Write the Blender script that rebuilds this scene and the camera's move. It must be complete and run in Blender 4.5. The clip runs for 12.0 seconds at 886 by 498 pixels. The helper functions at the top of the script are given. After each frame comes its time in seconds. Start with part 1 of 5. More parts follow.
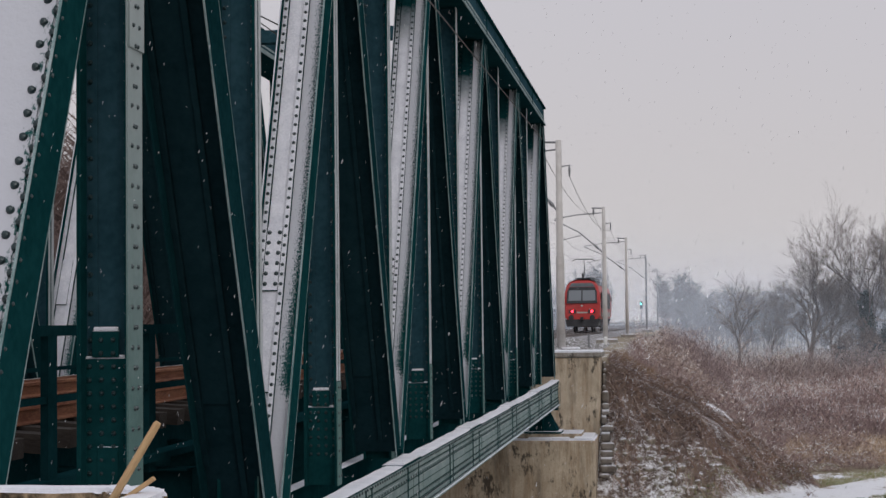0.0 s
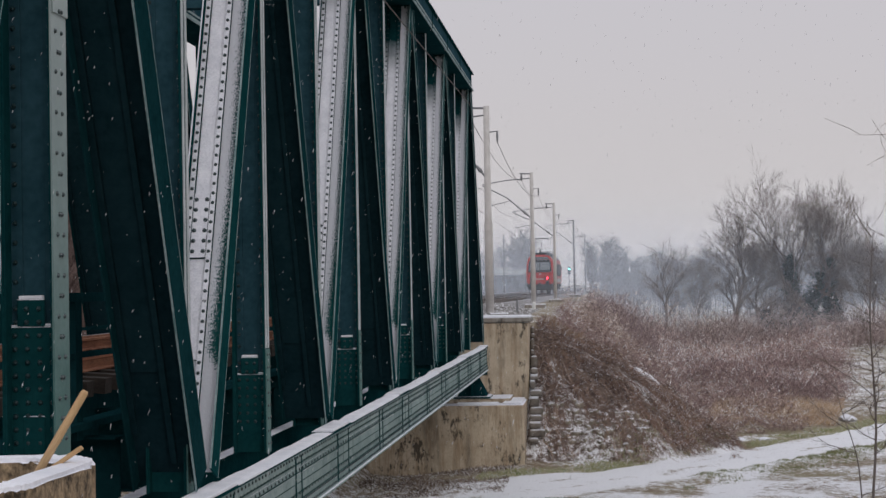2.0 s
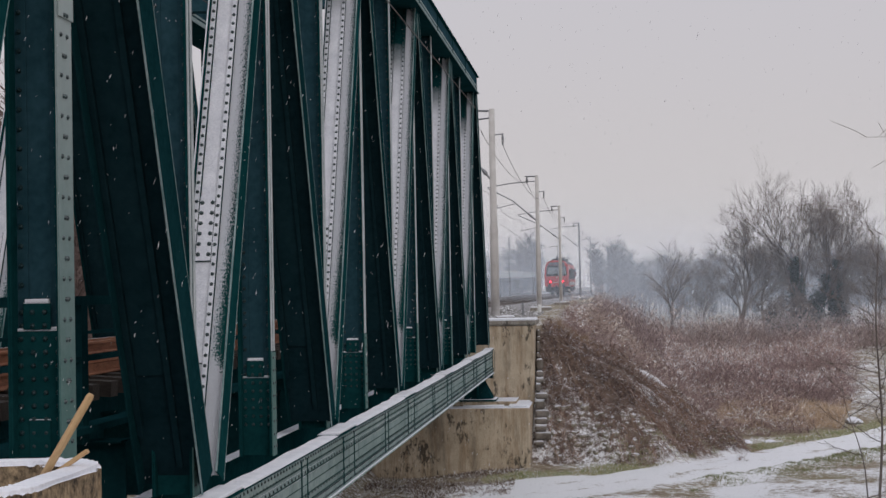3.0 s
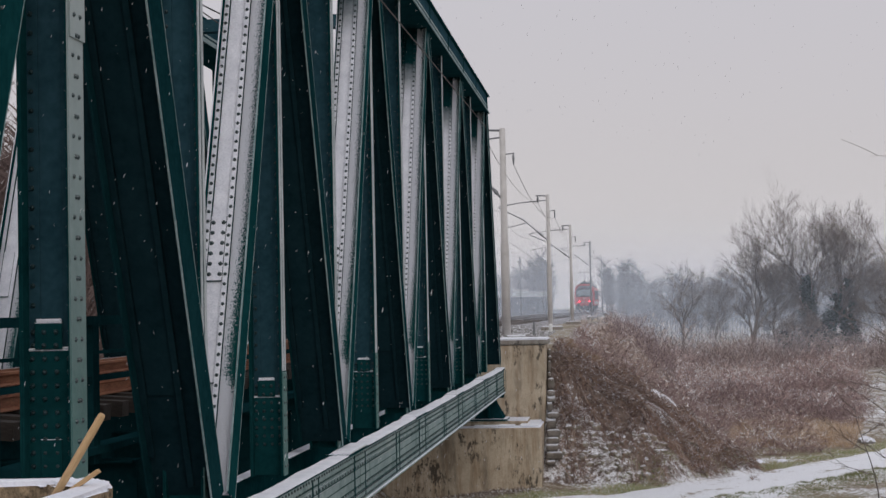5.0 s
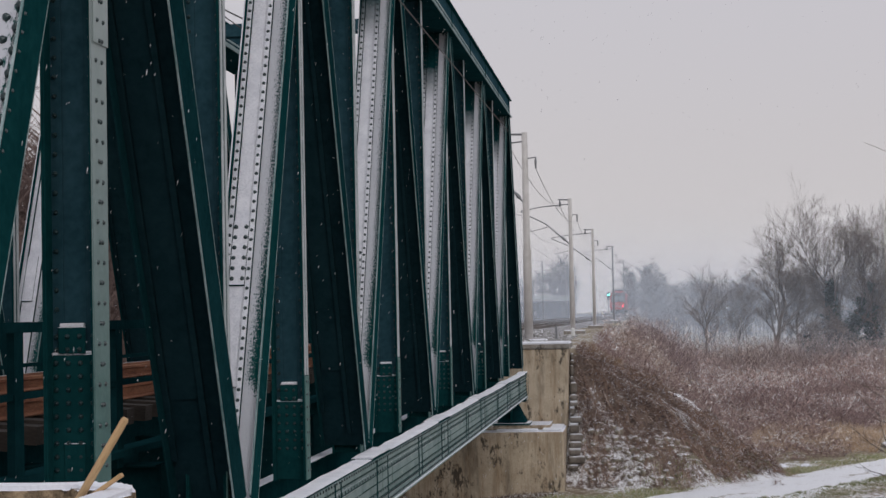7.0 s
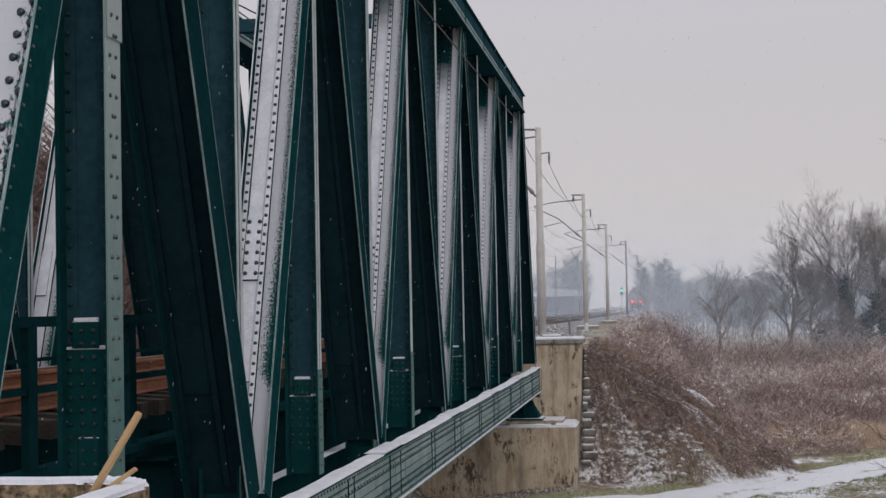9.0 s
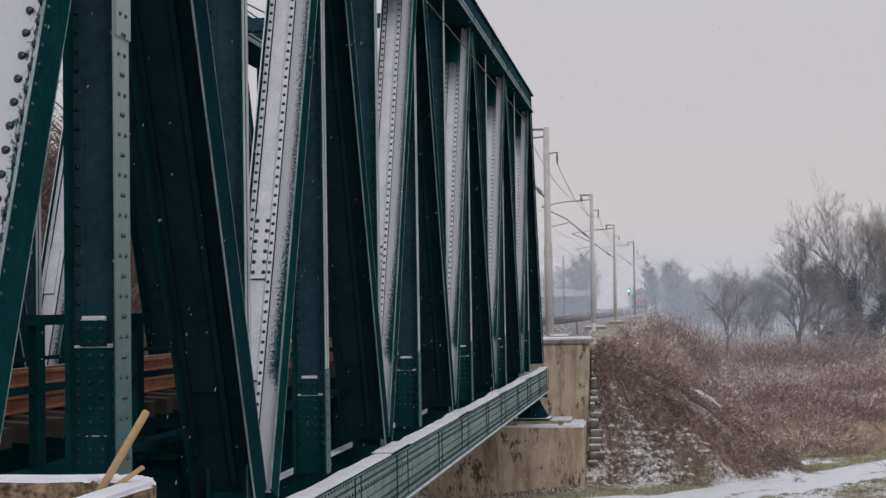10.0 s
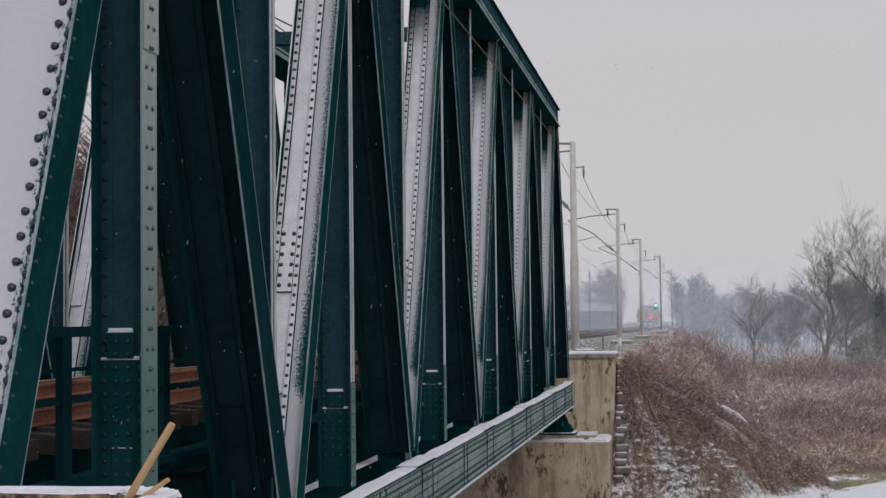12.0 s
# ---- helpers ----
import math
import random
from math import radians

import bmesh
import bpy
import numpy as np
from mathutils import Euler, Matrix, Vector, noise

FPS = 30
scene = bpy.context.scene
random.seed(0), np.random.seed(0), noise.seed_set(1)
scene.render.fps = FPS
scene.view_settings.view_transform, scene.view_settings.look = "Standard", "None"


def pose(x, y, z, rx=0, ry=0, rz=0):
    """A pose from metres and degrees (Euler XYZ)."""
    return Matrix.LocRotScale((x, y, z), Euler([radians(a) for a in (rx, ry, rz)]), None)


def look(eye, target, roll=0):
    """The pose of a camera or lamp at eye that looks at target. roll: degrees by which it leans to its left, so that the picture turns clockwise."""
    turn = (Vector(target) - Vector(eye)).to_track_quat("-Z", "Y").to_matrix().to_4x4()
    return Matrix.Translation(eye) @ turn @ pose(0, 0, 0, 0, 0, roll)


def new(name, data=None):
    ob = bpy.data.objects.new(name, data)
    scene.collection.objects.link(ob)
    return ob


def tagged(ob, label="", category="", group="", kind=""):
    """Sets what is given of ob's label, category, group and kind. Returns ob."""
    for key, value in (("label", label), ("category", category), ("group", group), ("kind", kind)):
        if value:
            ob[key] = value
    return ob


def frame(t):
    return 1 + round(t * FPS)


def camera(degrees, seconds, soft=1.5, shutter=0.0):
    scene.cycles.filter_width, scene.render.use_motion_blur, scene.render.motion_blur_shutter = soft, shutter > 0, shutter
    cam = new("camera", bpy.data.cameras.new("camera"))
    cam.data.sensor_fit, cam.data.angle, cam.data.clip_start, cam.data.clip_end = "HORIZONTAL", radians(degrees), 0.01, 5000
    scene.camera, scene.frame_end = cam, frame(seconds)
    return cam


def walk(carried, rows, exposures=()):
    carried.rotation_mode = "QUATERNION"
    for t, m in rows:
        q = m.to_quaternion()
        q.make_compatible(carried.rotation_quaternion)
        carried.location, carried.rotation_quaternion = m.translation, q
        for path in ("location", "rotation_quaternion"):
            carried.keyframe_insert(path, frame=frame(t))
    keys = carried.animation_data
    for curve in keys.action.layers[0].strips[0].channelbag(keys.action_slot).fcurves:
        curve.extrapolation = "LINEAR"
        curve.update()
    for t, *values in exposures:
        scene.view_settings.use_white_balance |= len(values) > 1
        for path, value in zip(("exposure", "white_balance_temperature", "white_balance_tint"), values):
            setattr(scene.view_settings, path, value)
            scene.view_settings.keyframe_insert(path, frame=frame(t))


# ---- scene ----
# The camera stands on the near embankment and pans; world y runs along the bridge, z = 0 is the near rail's head.
cam = camera(30.25, 12.0)
EYE = (0.0, 0.0, 0.7)
ROWS = [
    (0.0, 92.518, 0.635, 8.005), (0.1, 92.56, 0.635, 7.99), (0.2, 92.02, 0.64, 7.61), (0.3, 91.83, 0.65, 6.98),
    (0.4, 91.77, 0.66, 6.51), (0.5, 91.639, 0.682, 6.129), (0.6, 91.58, 0.70, 5.79), (0.7, 91.47, 0.73, 5.60),
    (0.8, 91.46, 0.76, 5.58), (1.0, 91.419, 0.807, 5.568), (1.5, 91.31, 0.916, 5.491), (2.0, 91.298, 1.029, 5.517),
    (2.5, 91.344, 1.075, 5.635), (3.0, 91.401, 1.095, 5.711), (5.0, 92.088, 1.165, 6.096), (5.5, 92.253, 1.159, 6.321),
    (6.0, 92.282, 1.102, 6.495), (6.5, 92.261, 1.131, 6.674), (7.0, 92.249, 1.196, 6.875), (9.0, 92.087, 1.095, 7.336),
    (9.5, 92.092, 1.084, 7.466), (10.0, 92.079, 0.891, 7.599), (10.5, 92.222, 0.898, 7.878), (11.0, 92.359, 0.84, 8.076),
    (11.5, 92.472, 0.715, 8.302), (12.0, 92.57, 0.62, 8.498),
]
walk(cam, [(t, pose(*EYE, rx, ry, rz)) for t, rx, ry, rz in ROWS])
scene.view_settings.exposure = 0.0

# ---- world and sun ----
world = bpy.data.worlds.new("overcast_sky")
scene.world = world
world.use_nodes = True
wn, wl = world.node_tree.nodes, world.node_tree.links
wn.clear()
sky = wn.new("ShaderNodeTexSky")
sky.sky_type, sky.sun_disc = "NISHITA", False
sky.sun_elevation, sky.sun_rotation = radians(28), radians(150)
cloud = wn.new("ShaderNodeValToRGB")
cloud.color_ramp.elements[0].position, cloud.color_ramp.elements[0].color = 0.0, (0.578, 0.537, 0.538, 1)
cloud.color_ramp.elements[1].position, cloud.color_ramp.elements[1].color = 0.22, (0.570, 0.552, 0.592, 1)
zenith = cloud.color_ramp.elements.new(0.65)
zenith.color = (0.560, 0.566, 0.630, 1)
coord, sep = wn.new("ShaderNodeTexCoord"), wn.new("ShaderNodeSeparateXYZ")
wl.new(coord.outputs["Generated"], sep.inputs[0])
wl.new(sep.outputs["Z"], cloud.inputs[0])
bg_sky, bg_cloud, add_bg, out = wn.new("ShaderNodeBackground"), wn.new("ShaderNodeBackground"), wn.new("ShaderNodeAddShader"), wn.new("ShaderNodeOutputWorld")
bg_sky.inputs["Strength"].default_value = 0.004
bg_cloud.inputs["Strength"].default_value = 0.97
wl.new(sky.outputs[0], bg_sky.inputs[0])
wl.new(cloud.outputs[0], bg_cloud.inputs[0])
wl.new(bg_sky.outputs[0], add_bg.inputs[0])
wl.new(bg_cloud.outputs[0], add_bg.inputs[1])
wl.new(add_bg.outputs[0], out.inputs[0])
sun_data = bpy.data.lights.new("sun", "SUN")
sun_data.energy, sun_data.angle, sun_data.color = 0.8, radians(40), (1.0, 0.98, 0.96)
sun = new("sun", sun_data)
sun.matrix_basis = look((30, -40, 60), (0, 20, 0))

# ---- materials ----
def nodes_of(name):
    m = bpy.data.materials.new(name)
    m.use_nodes = True
    t = m.node_tree
    return m, t.nodes, t.links, t.nodes["Principled BSDF"]


def ramp_of(n, stops):
    r = n.new("ShaderNodeValToRGB")
    while len(r.color_ramp.elements) < len(stops):
        r.color_ramp.elements.new(0.5)
    for e, (p, c) in zip(r.color_ramp.elements, stops):
        e.position, e.color = p, (*c, 1)
    return r


def noise_of(n, l, scale, detail=4.0, rough=0.6, stretch=(1, 1, 1), space="Object"):
    tc, mp, nz = n.new("ShaderNodeTexCoord"), n.new("ShaderNodeMapping"), n.new("ShaderNodeTexNoise")
    mp.inputs["Scale"].default_value = stretch
    nz.inputs["Scale"].default_value, nz.inputs["Detail"].default_value, nz.inputs["Roughness"].default_value = scale, detail, rough
    l.new(tc.outputs[space], mp.inputs[0])
    l.new(mp.outputs[0], nz.inputs["Vector"])
    return nz.outputs["Fac"]


def blend(n, l, fac, a, b):
    x = n.new("ShaderNodeMix")
    x.data_type = "RGBA"
    l.new(fac, x.inputs["Factor"])
    for s, i in ((a, "A"), (b, "B")):
        sock = [k for k in x.inputs if k.name == i and k.type == "RGBA"][0]
        if isinstance(s, tuple):
            sock.default_value = (*s, 1)
        else:
            l.new(s, sock)
    return [k for k in x.outputs if k.type == "RGBA"][0]


def math_of(n, l, op, a, b=None, clamp=False):
    x = n.new("ShaderNodeMath")
    x.operation, x.use_clamp = op, clamp
    for k, s in enumerate((a, b)):
        if s is None:
            continue
        if isinstance(s, (int, float)):
            x.inputs[k].default_value = s
        else:
            l.new(s, x.inputs[k])
    return x.outputs[0]


def bump_of(n, l, bsdf, height, strength, dist=0.01):
    b = n.new("ShaderNodeBump")
    b.inputs["Strength"].default_value, b.inputs["Distance"].default_value = strength, dist
    l.new(height, b.inputs["Height"])
    l.new(b.outputs[0], bsdf.inputs["Normal"])


def plain(name, dark, light, scale, rough=0.7, metal=0.0, bump=0.3, stretch=(1, 1, 1), fine=None, spec=0.5, space="Object"):
    """Two tones mixed by a coarse and a fine noise, with relief."""
    m, n, l, b = nodes_of(name)
    big = noise_of(n, l, scale, 5, 0.65, stretch, space)
    small = noise_of(n, l, fine or scale * 12, 3, 0.6, stretch, space)
    mixed = math_of(n, l, "ADD", math_of(n, l, "MULTIPLY", big, 0.65), math_of(n, l, "MULTIPLY", small, 0.35))
    r = ramp_of(n, [(0.39, dark), (0.61, light)])
    l.new(mixed, r.inputs[0])
    l.new(r.outputs[0], b.inputs["Base Color"])
    b.inputs["Roughness"].default_value, b.inputs["Metallic"].default_value = rough, metal
    b.inputs["Specular IOR Level"].default_value = spec
    bump_of(n, l, b, small, bump)
    return m


def with_snow(m, low=0.25, high=0.55, patch=9.0, amount=1.0, spread=0.30, stretch=(1, 1, 1), dry=None):
    """Snow lies on the faces of a material that point up; above the height dry an overhang has kept it off."""
    n, l = m.node_tree.nodes, m.node_tree.links
    b = n["Principled BSDF"]
    base = b.inputs["Base Color"].links[0].from_socket
    geo, sp = n.new("ShaderNodeNewGeometry"), n.new("ShaderNodeSeparateXYZ")
    l.new(geo.outputs["True Normal"], sp.inputs[0])
    nz = noise_of(n, l, patch, 6, 0.7, stretch)
    up = math_of(n, l, "ADD", sp.outputs["Z"], math_of(n, l, "MULTIPLY", math_of(n, l, "SUBTRACT", nz, 0.5), spread * 4))
    mr = n.new("ShaderNodeMapRange")
    mr.inputs["From Min"].default_value, mr.inputs["From Max"].default_value, mr.inputs["To Max"].default_value = low, high, amount
    l.new(up, mr.inputs["Value"])
    cover = mr.outputs[0]
    if dry:
        sz, keep = n.new("ShaderNodeSeparateXYZ"), n.new("ShaderNodeMapRange")
        l.new(geo.outputs["Position"], sz.inputs[0])
        keep.inputs["From Min"].default_value, keep.inputs["From Max"].default_value = dry, dry - 0.75
        l.new(math_of(n, l, "ADD", sz.outputs["Z"], math_of(n, l, "MULTIPLY", nz, 0.5)), keep.inputs["Value"])
        cover = math_of(n, l, "MULTIPLY", cover, keep.outputs[0])
    white = ramp_of(n, [(0.36, (0.62, 0.63, 0.69)), (0.62, (0.90, 0.90, 0.95))])
    grain = noise_of(n, l, 70.0, 3, 0.7)
    l.new(math_of(n, l, "ADD", math_of(n, l, "MULTIPLY", nz, 0.45), math_of(n, l, "MULTIPLY", grain, 0.55)), white.inputs[0])
    l.new(blend(n, l, cover, base, white.outputs[0]), b.inputs["Base Color"])
    r0 = b.inputs["Roughness"].default_value
    l.new(math_of(n, l, "ADD", math_of(n, l, "MULTIPLY", cover, 0.9 - r0), r0), b.inputs["Roughness"])
    return m


def islands(name, colours, rough=0.9, translucent=False):
    """A colour for each loose piece of a joined mesh."""
    m, n, l, b = nodes_of(name)
    geo = n.new("ShaderNodeNewGeometry")
    r = ramp_of(n, [(i / max(1, len(colours) - 1), c) for i, c in enumerate(colours)])
    l.new(geo.outputs["Random Per Island"], r.inputs[0])
    l.new(r.outputs[0], b.inputs["Base Color"])
    b.inputs["Roughness"].default_value = rough
    b.inputs["Specular IOR Level"].default_value = 0.2
    return m


def lamp_glow(name, colour, strength):
    m, n, l, b = nodes_of(name)
    b.inputs["Base Color"].default_value = (*colour, 1)
    b.inputs["Emission Color"].default_value = (*colour, 1)
    b.inputs["Emission Strength"].default_value = strength
    return m


def streaked(name, dark, light, stain):
    """Weathered concrete with streaks that run down it and dark blotches."""
    m, n, l, b = nodes_of(name)
    big = noise_of(n, l, 0.9, 6, 0.65)
    fine = noise_of(n, l, 22, 4, 0.7)
    drip = noise_of(n, l, 2.2, 5, 0.7, (1.0, 1.0, 0.18))
    r = ramp_of(n, [(0.3, dark), (0.7, light)])
    l.new(math_of(n, l, "ADD", math_of(n, l, "MULTIPLY", big, 0.7), math_of(n, l, "MULTIPLY", fine, 0.3)), r.inputs[0])
    sr = ramp_of(n, [(0.50, (0, 0, 0)), (0.68, (0.7, 0.7, 0.7))])
    l.new(drip, sr.inputs[0])
    rust = ramp_of(n, [(0.45, (0, 0, 0)), (0.62, (0.55, 0.55, 0.55))])
    l.new(noise_of(n, l, 5.5, 5, 0.75, (1.0, 1.0, 0.12)), rust.inputs[0])
    mould = ramp_of(n, [(0.535, (0, 0, 0)), (0.585, (0.9, 0.9, 0.9))])
    l.new(math_of(n, l, "ADD", math_of(n, l, "MULTIPLY", noise_of(n, l, 1.6, 6, 0.75, (1.0, 1.0, 0.5)), 0.72), math_of(n, l, "MULTIPLY", noise_of(n, l, 9.0, 4, 0.7, (1.0, 1.0, 0.35)), 0.28)), mould.inputs[0])
    worn = blend(n, l, rust.outputs[0], r.outputs[0], tuple(c * f for c, f in zip(dark, (0.75, 0.58, 0.42))))
    worn = blend(n, l, sr.outputs[0], worn, stain)
    l.new(blend(n, l, mould.outputs[0], worn, tuple(c * 0.5 for c in stain)), b.inputs["Base Color"])
    b.inputs["Roughness"].default_value = 0.9
    bump_of(n, l, b, fine, 0.5, 0.02)
    return m


def blown(name, base_a, base_b, x_snow, x_bare, grain, z0=None, z1=None, tilt=0.15):
    """Paint on which blown snow thins out across a member, by its own x, and down its length."""
    m = plain(name, base_a, base_b, 1.5, 0.6, 0, 0.55, spec=0.0)
    n, l = m.node_tree.nodes, m.node_tree.links
    b = n["Principled BSDF"]
    base = b.inputs["Base Color"].links[0].from_socket
    tc, sp, geo, sn = n.new("ShaderNodeTexCoord"), n.new("ShaderNodeSeparateXYZ"), n.new("ShaderNodeNewGeometry"), n.new("ShaderNodeSeparateXYZ")
    l.new(tc.outputs["Object"], sp.inputs[0])
    l.new(geo.outputs["True Normal"], sn.inputs[0])
    mx = n.new("ShaderNodeMapRange")
    mx.clamp = False
    for k, v in (("From Min", x_bare), ("From Max", x_snow)):
        mx.inputs[k].default_value = v
    l.new(sp.outputs["X"], mx.inputs["Value"])
    g = math_of(n, l, "MULTIPLY", math_of(n, l, "SUBTRACT", noise_of(n, l, grain, 4, 0.75, (1, 1, 0.6)), 0.5), 2.9)
    f = math_of(n, l, "ADD", mx.outputs[0], g)
    if z0 is not None:
        mz = n.new("ShaderNodeMapRange")
        for k, v in (("From Min", z0), ("From Max", z1), ("To Min", -0.5), ("To Max", 0.0)):
            mz.inputs[k].default_value = v
        l.new(sp.outputs["Z"], mz.inputs["Value"])
        f = math_of(n, l, "ADD", f, mz.outputs[0])
        low = n.new("ShaderNodeMapRange")
        for k, v in (("From Min", 1.75), ("From Max", 1.35), ("To Min", 0.0), ("To Max", 1.5)):
            low.inputs[k].default_value = v
        l.new(sp.outputs["Z"], low.inputs["Value"])
        f = math_of(n, l, "ADD", f, low.outputs[0])
    mr = n.new("ShaderNodeMapRange")
    mr.inputs["From Min"].default_value, mr.inputs["From Max"].default_value = 0.38, 0.62
    l.new(f, mr.inputs["Value"])
    fac = math_of(n, l, "MULTIPLY", mr.outputs[0], math_of(n, l, "GREATER_THAN", sn.outputs["Z"], tilt))
    l.new(blend(n, l, fac, base, (0.60, 0.61, 0.66)), b.inputs["Base Color"])
    return m


def frost_sheen(name, paint, sheen_tone, z0, z1):
    """Steel paint with frost and the sky's pale sheen put into the colour, growing with height, by the member's own z.
    """
    m = plain(name, tuple(c * 0.8 for c in paint), paint, 2.0, 0.6, 0, 0.2, spec=0.1)
    n, l = m.node_tree.nodes, m.node_tree.links
    b = n["Principled BSDF"]
    base = b.inputs["Base Color"].links[0].from_socket
    tc, sp, mz = n.new("ShaderNodeTexCoord"), n.new("ShaderNodeSeparateXYZ"), n.new("ShaderNodeMapRange")
    l.new(tc.outputs["Object"], sp.inputs[0])
    for k, v in (("From Min", z0), ("From Max", z1), ("To Min", 0.12), ("To Max", 0.92)):
        mz.inputs[k].default_value = v
    l.new(math_of(n, l, "ADD", sp.outputs["Z"], math_of(n, l, "MULTIPLY", noise_of(n, l, 6.0, 5, 0.7), 1.2)), mz.inputs["Value"])
    l.new(blend(n, l, mz.outputs[0], base, sheen_tone), b.inputs["Base Color"])
    return m


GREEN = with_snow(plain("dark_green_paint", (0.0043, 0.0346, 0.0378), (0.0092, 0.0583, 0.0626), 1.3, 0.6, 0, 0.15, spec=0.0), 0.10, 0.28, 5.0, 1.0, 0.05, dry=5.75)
# Snow-free copy of the green paint, darkened in colour for members in shade.
STEEL = plain("shaded_snowless_green_paint", (0.0045, 0.0259, 0.0302), (0.0092, 0.0432, 0.0497), 1.3, 0.6, 0, 0.15, spec=0.0)
# Near-black copy of the paint, with the shade of the webs' undersides in it.
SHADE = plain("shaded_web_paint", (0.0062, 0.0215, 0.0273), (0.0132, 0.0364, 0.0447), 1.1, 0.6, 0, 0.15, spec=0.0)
NAVY = plain("dark_web_paint", (0.0174, 0.0522, 0.0684), (0.0348, 0.0857, 0.1093), 1.1, 0.5, 0, 0.15, spec=0.0)
TEAL = blown("teal_band_paint", (0.007, 0.058, 0.058), (0.014, 0.092, 0.090), 0.15, 0.31, 68.0, 1.6, 3.4)
ENDSNOW = blown("end_post_paint", (0.009, 0.072, 0.068), (0.018, 0.11, 0.104), 0.24, 0.37, 30.0)
LEDGE = plain("snow_lined_edge", (0.34, 0.39, 0.40), (0.60, 0.62, 0.64), 5.0, 0.7, 0, 0.1, (1, 1, 0.3), spec=0.1)
# Paler than GREEN: the sky's grazing reflection is put into the colour.
PALE = with_snow(plain("sky_sheen_green_paint", (0.115, 0.195, 0.185), (0.28, 0.355, 0.345), 1.6, 0.55, 0, 0.2, spec=0.3), 0.3, 0.7, 5.0, 1.0, 0.12)
# The flange's sky reflection is painted in here as a pale tone.
FROSTSHEEN = frost_sheen("frost_sheen_edge_paint", (0.05, 0.15, 0.135), (0.42, 0.47, 0.47), 0.6, 3.8)
EDGELINE = plain("snowy_edge", (0.11, 0.20, 0.20), (0.36, 0.44, 0.45), 9.0, 0.8, 0, 0.1, (1, 1, 0.3), spec=0.1)
RIVET = plain("rivet_paint", (0.008, 0.024, 0.028), (0.018, 0.044, 0.048), 6, 0.28, 0, 0.1)
SNOW = plain("snow", (0.74, 0.75, 0.80), (0.88, 0.88, 0.92), 3.0, 0.85, 0, 0.6, fine=40)
RUST = plain("rusty_rail_steel", (0.16, 0.055, 0.026), (0.36, 0.16, 0.085), 5.0, 0.75, 0.1, 0.4, (1, 0.2, 1))
RAILTOP = plain("worn_rail_head", (0.46, 0.44, 0.43), (0.62, 0.60, 0.58), 4.0, 0.4, 0.6, 0.1, (1, 0.1, 1))
SLEEPER = (plain("sleeper_timber", (0.016, 0.012, 0.010), (0.045, 0.035, 0.028), 4.0, 0.9, 0, 0.6, (0.3, 1, 1)))
CONCRETE = with_snow(streaked("ochre_concrete", (0.33, 0.26, 0.18), (0.66, 0.56, 0.43), (0.10, 0.082, 0.06)), 0.5, 0.8, 3.0, 1.0, 0.15)
GREYCON = with_snow(streaked("grey_concrete", (0.20, 0.185, 0.16), (0.38, 0.36, 0.33), (0.14, 0.12, 0.10)), 0.5, 0.8, 3.0, 1.0, 0.15)
MASTCON = plain("mast_concrete", (0.48, 0.455, 0.43), (0.62, 0.595, 0.57), 2.0, 0.85, 0, 0.2)
GALV = plain("galvanised_steel", (0.16, 0.165, 0.175), (0.28, 0.285, 0.30), 8, 0.5, 0.4, 0.1)
WIRE = plain("weathered_wire", (0.07, 0.065, 0.065), (0.12, 0.11, 0.11), 3, 0.6, 0.3, 0.0)
WOOD = plain("fresh_plank_wood", (0.42, 0.25, 0.115), (0.62, 0.42, 0.22), 2.5, 0.75, 0, 0.5, (6, 6, 0.5))
BOXCON = with_snow(plain("mottled_concrete", (0.040, 0.028, 0.016), (0.40, 0.29, 0.175), 12.0, 0.95, 0, 0.9, fine=38), 0.7, 0.9, 5.0, 1.0, 0.1)
RAILDARK = plain("dull_brown_rail", (0.13, 0.11, 0.10), (0.22, 0.19, 0.175), 4.0, 0.7, 0.2, 0.2, (1, 0.2, 1))
SEAMSHADOW = plain("seam_shadow_paint", (0.035, 0.075, 0.070), (0.07, 0.12, 0.115), 3.0, 0.6, 0, 0.1, spec=0.0)

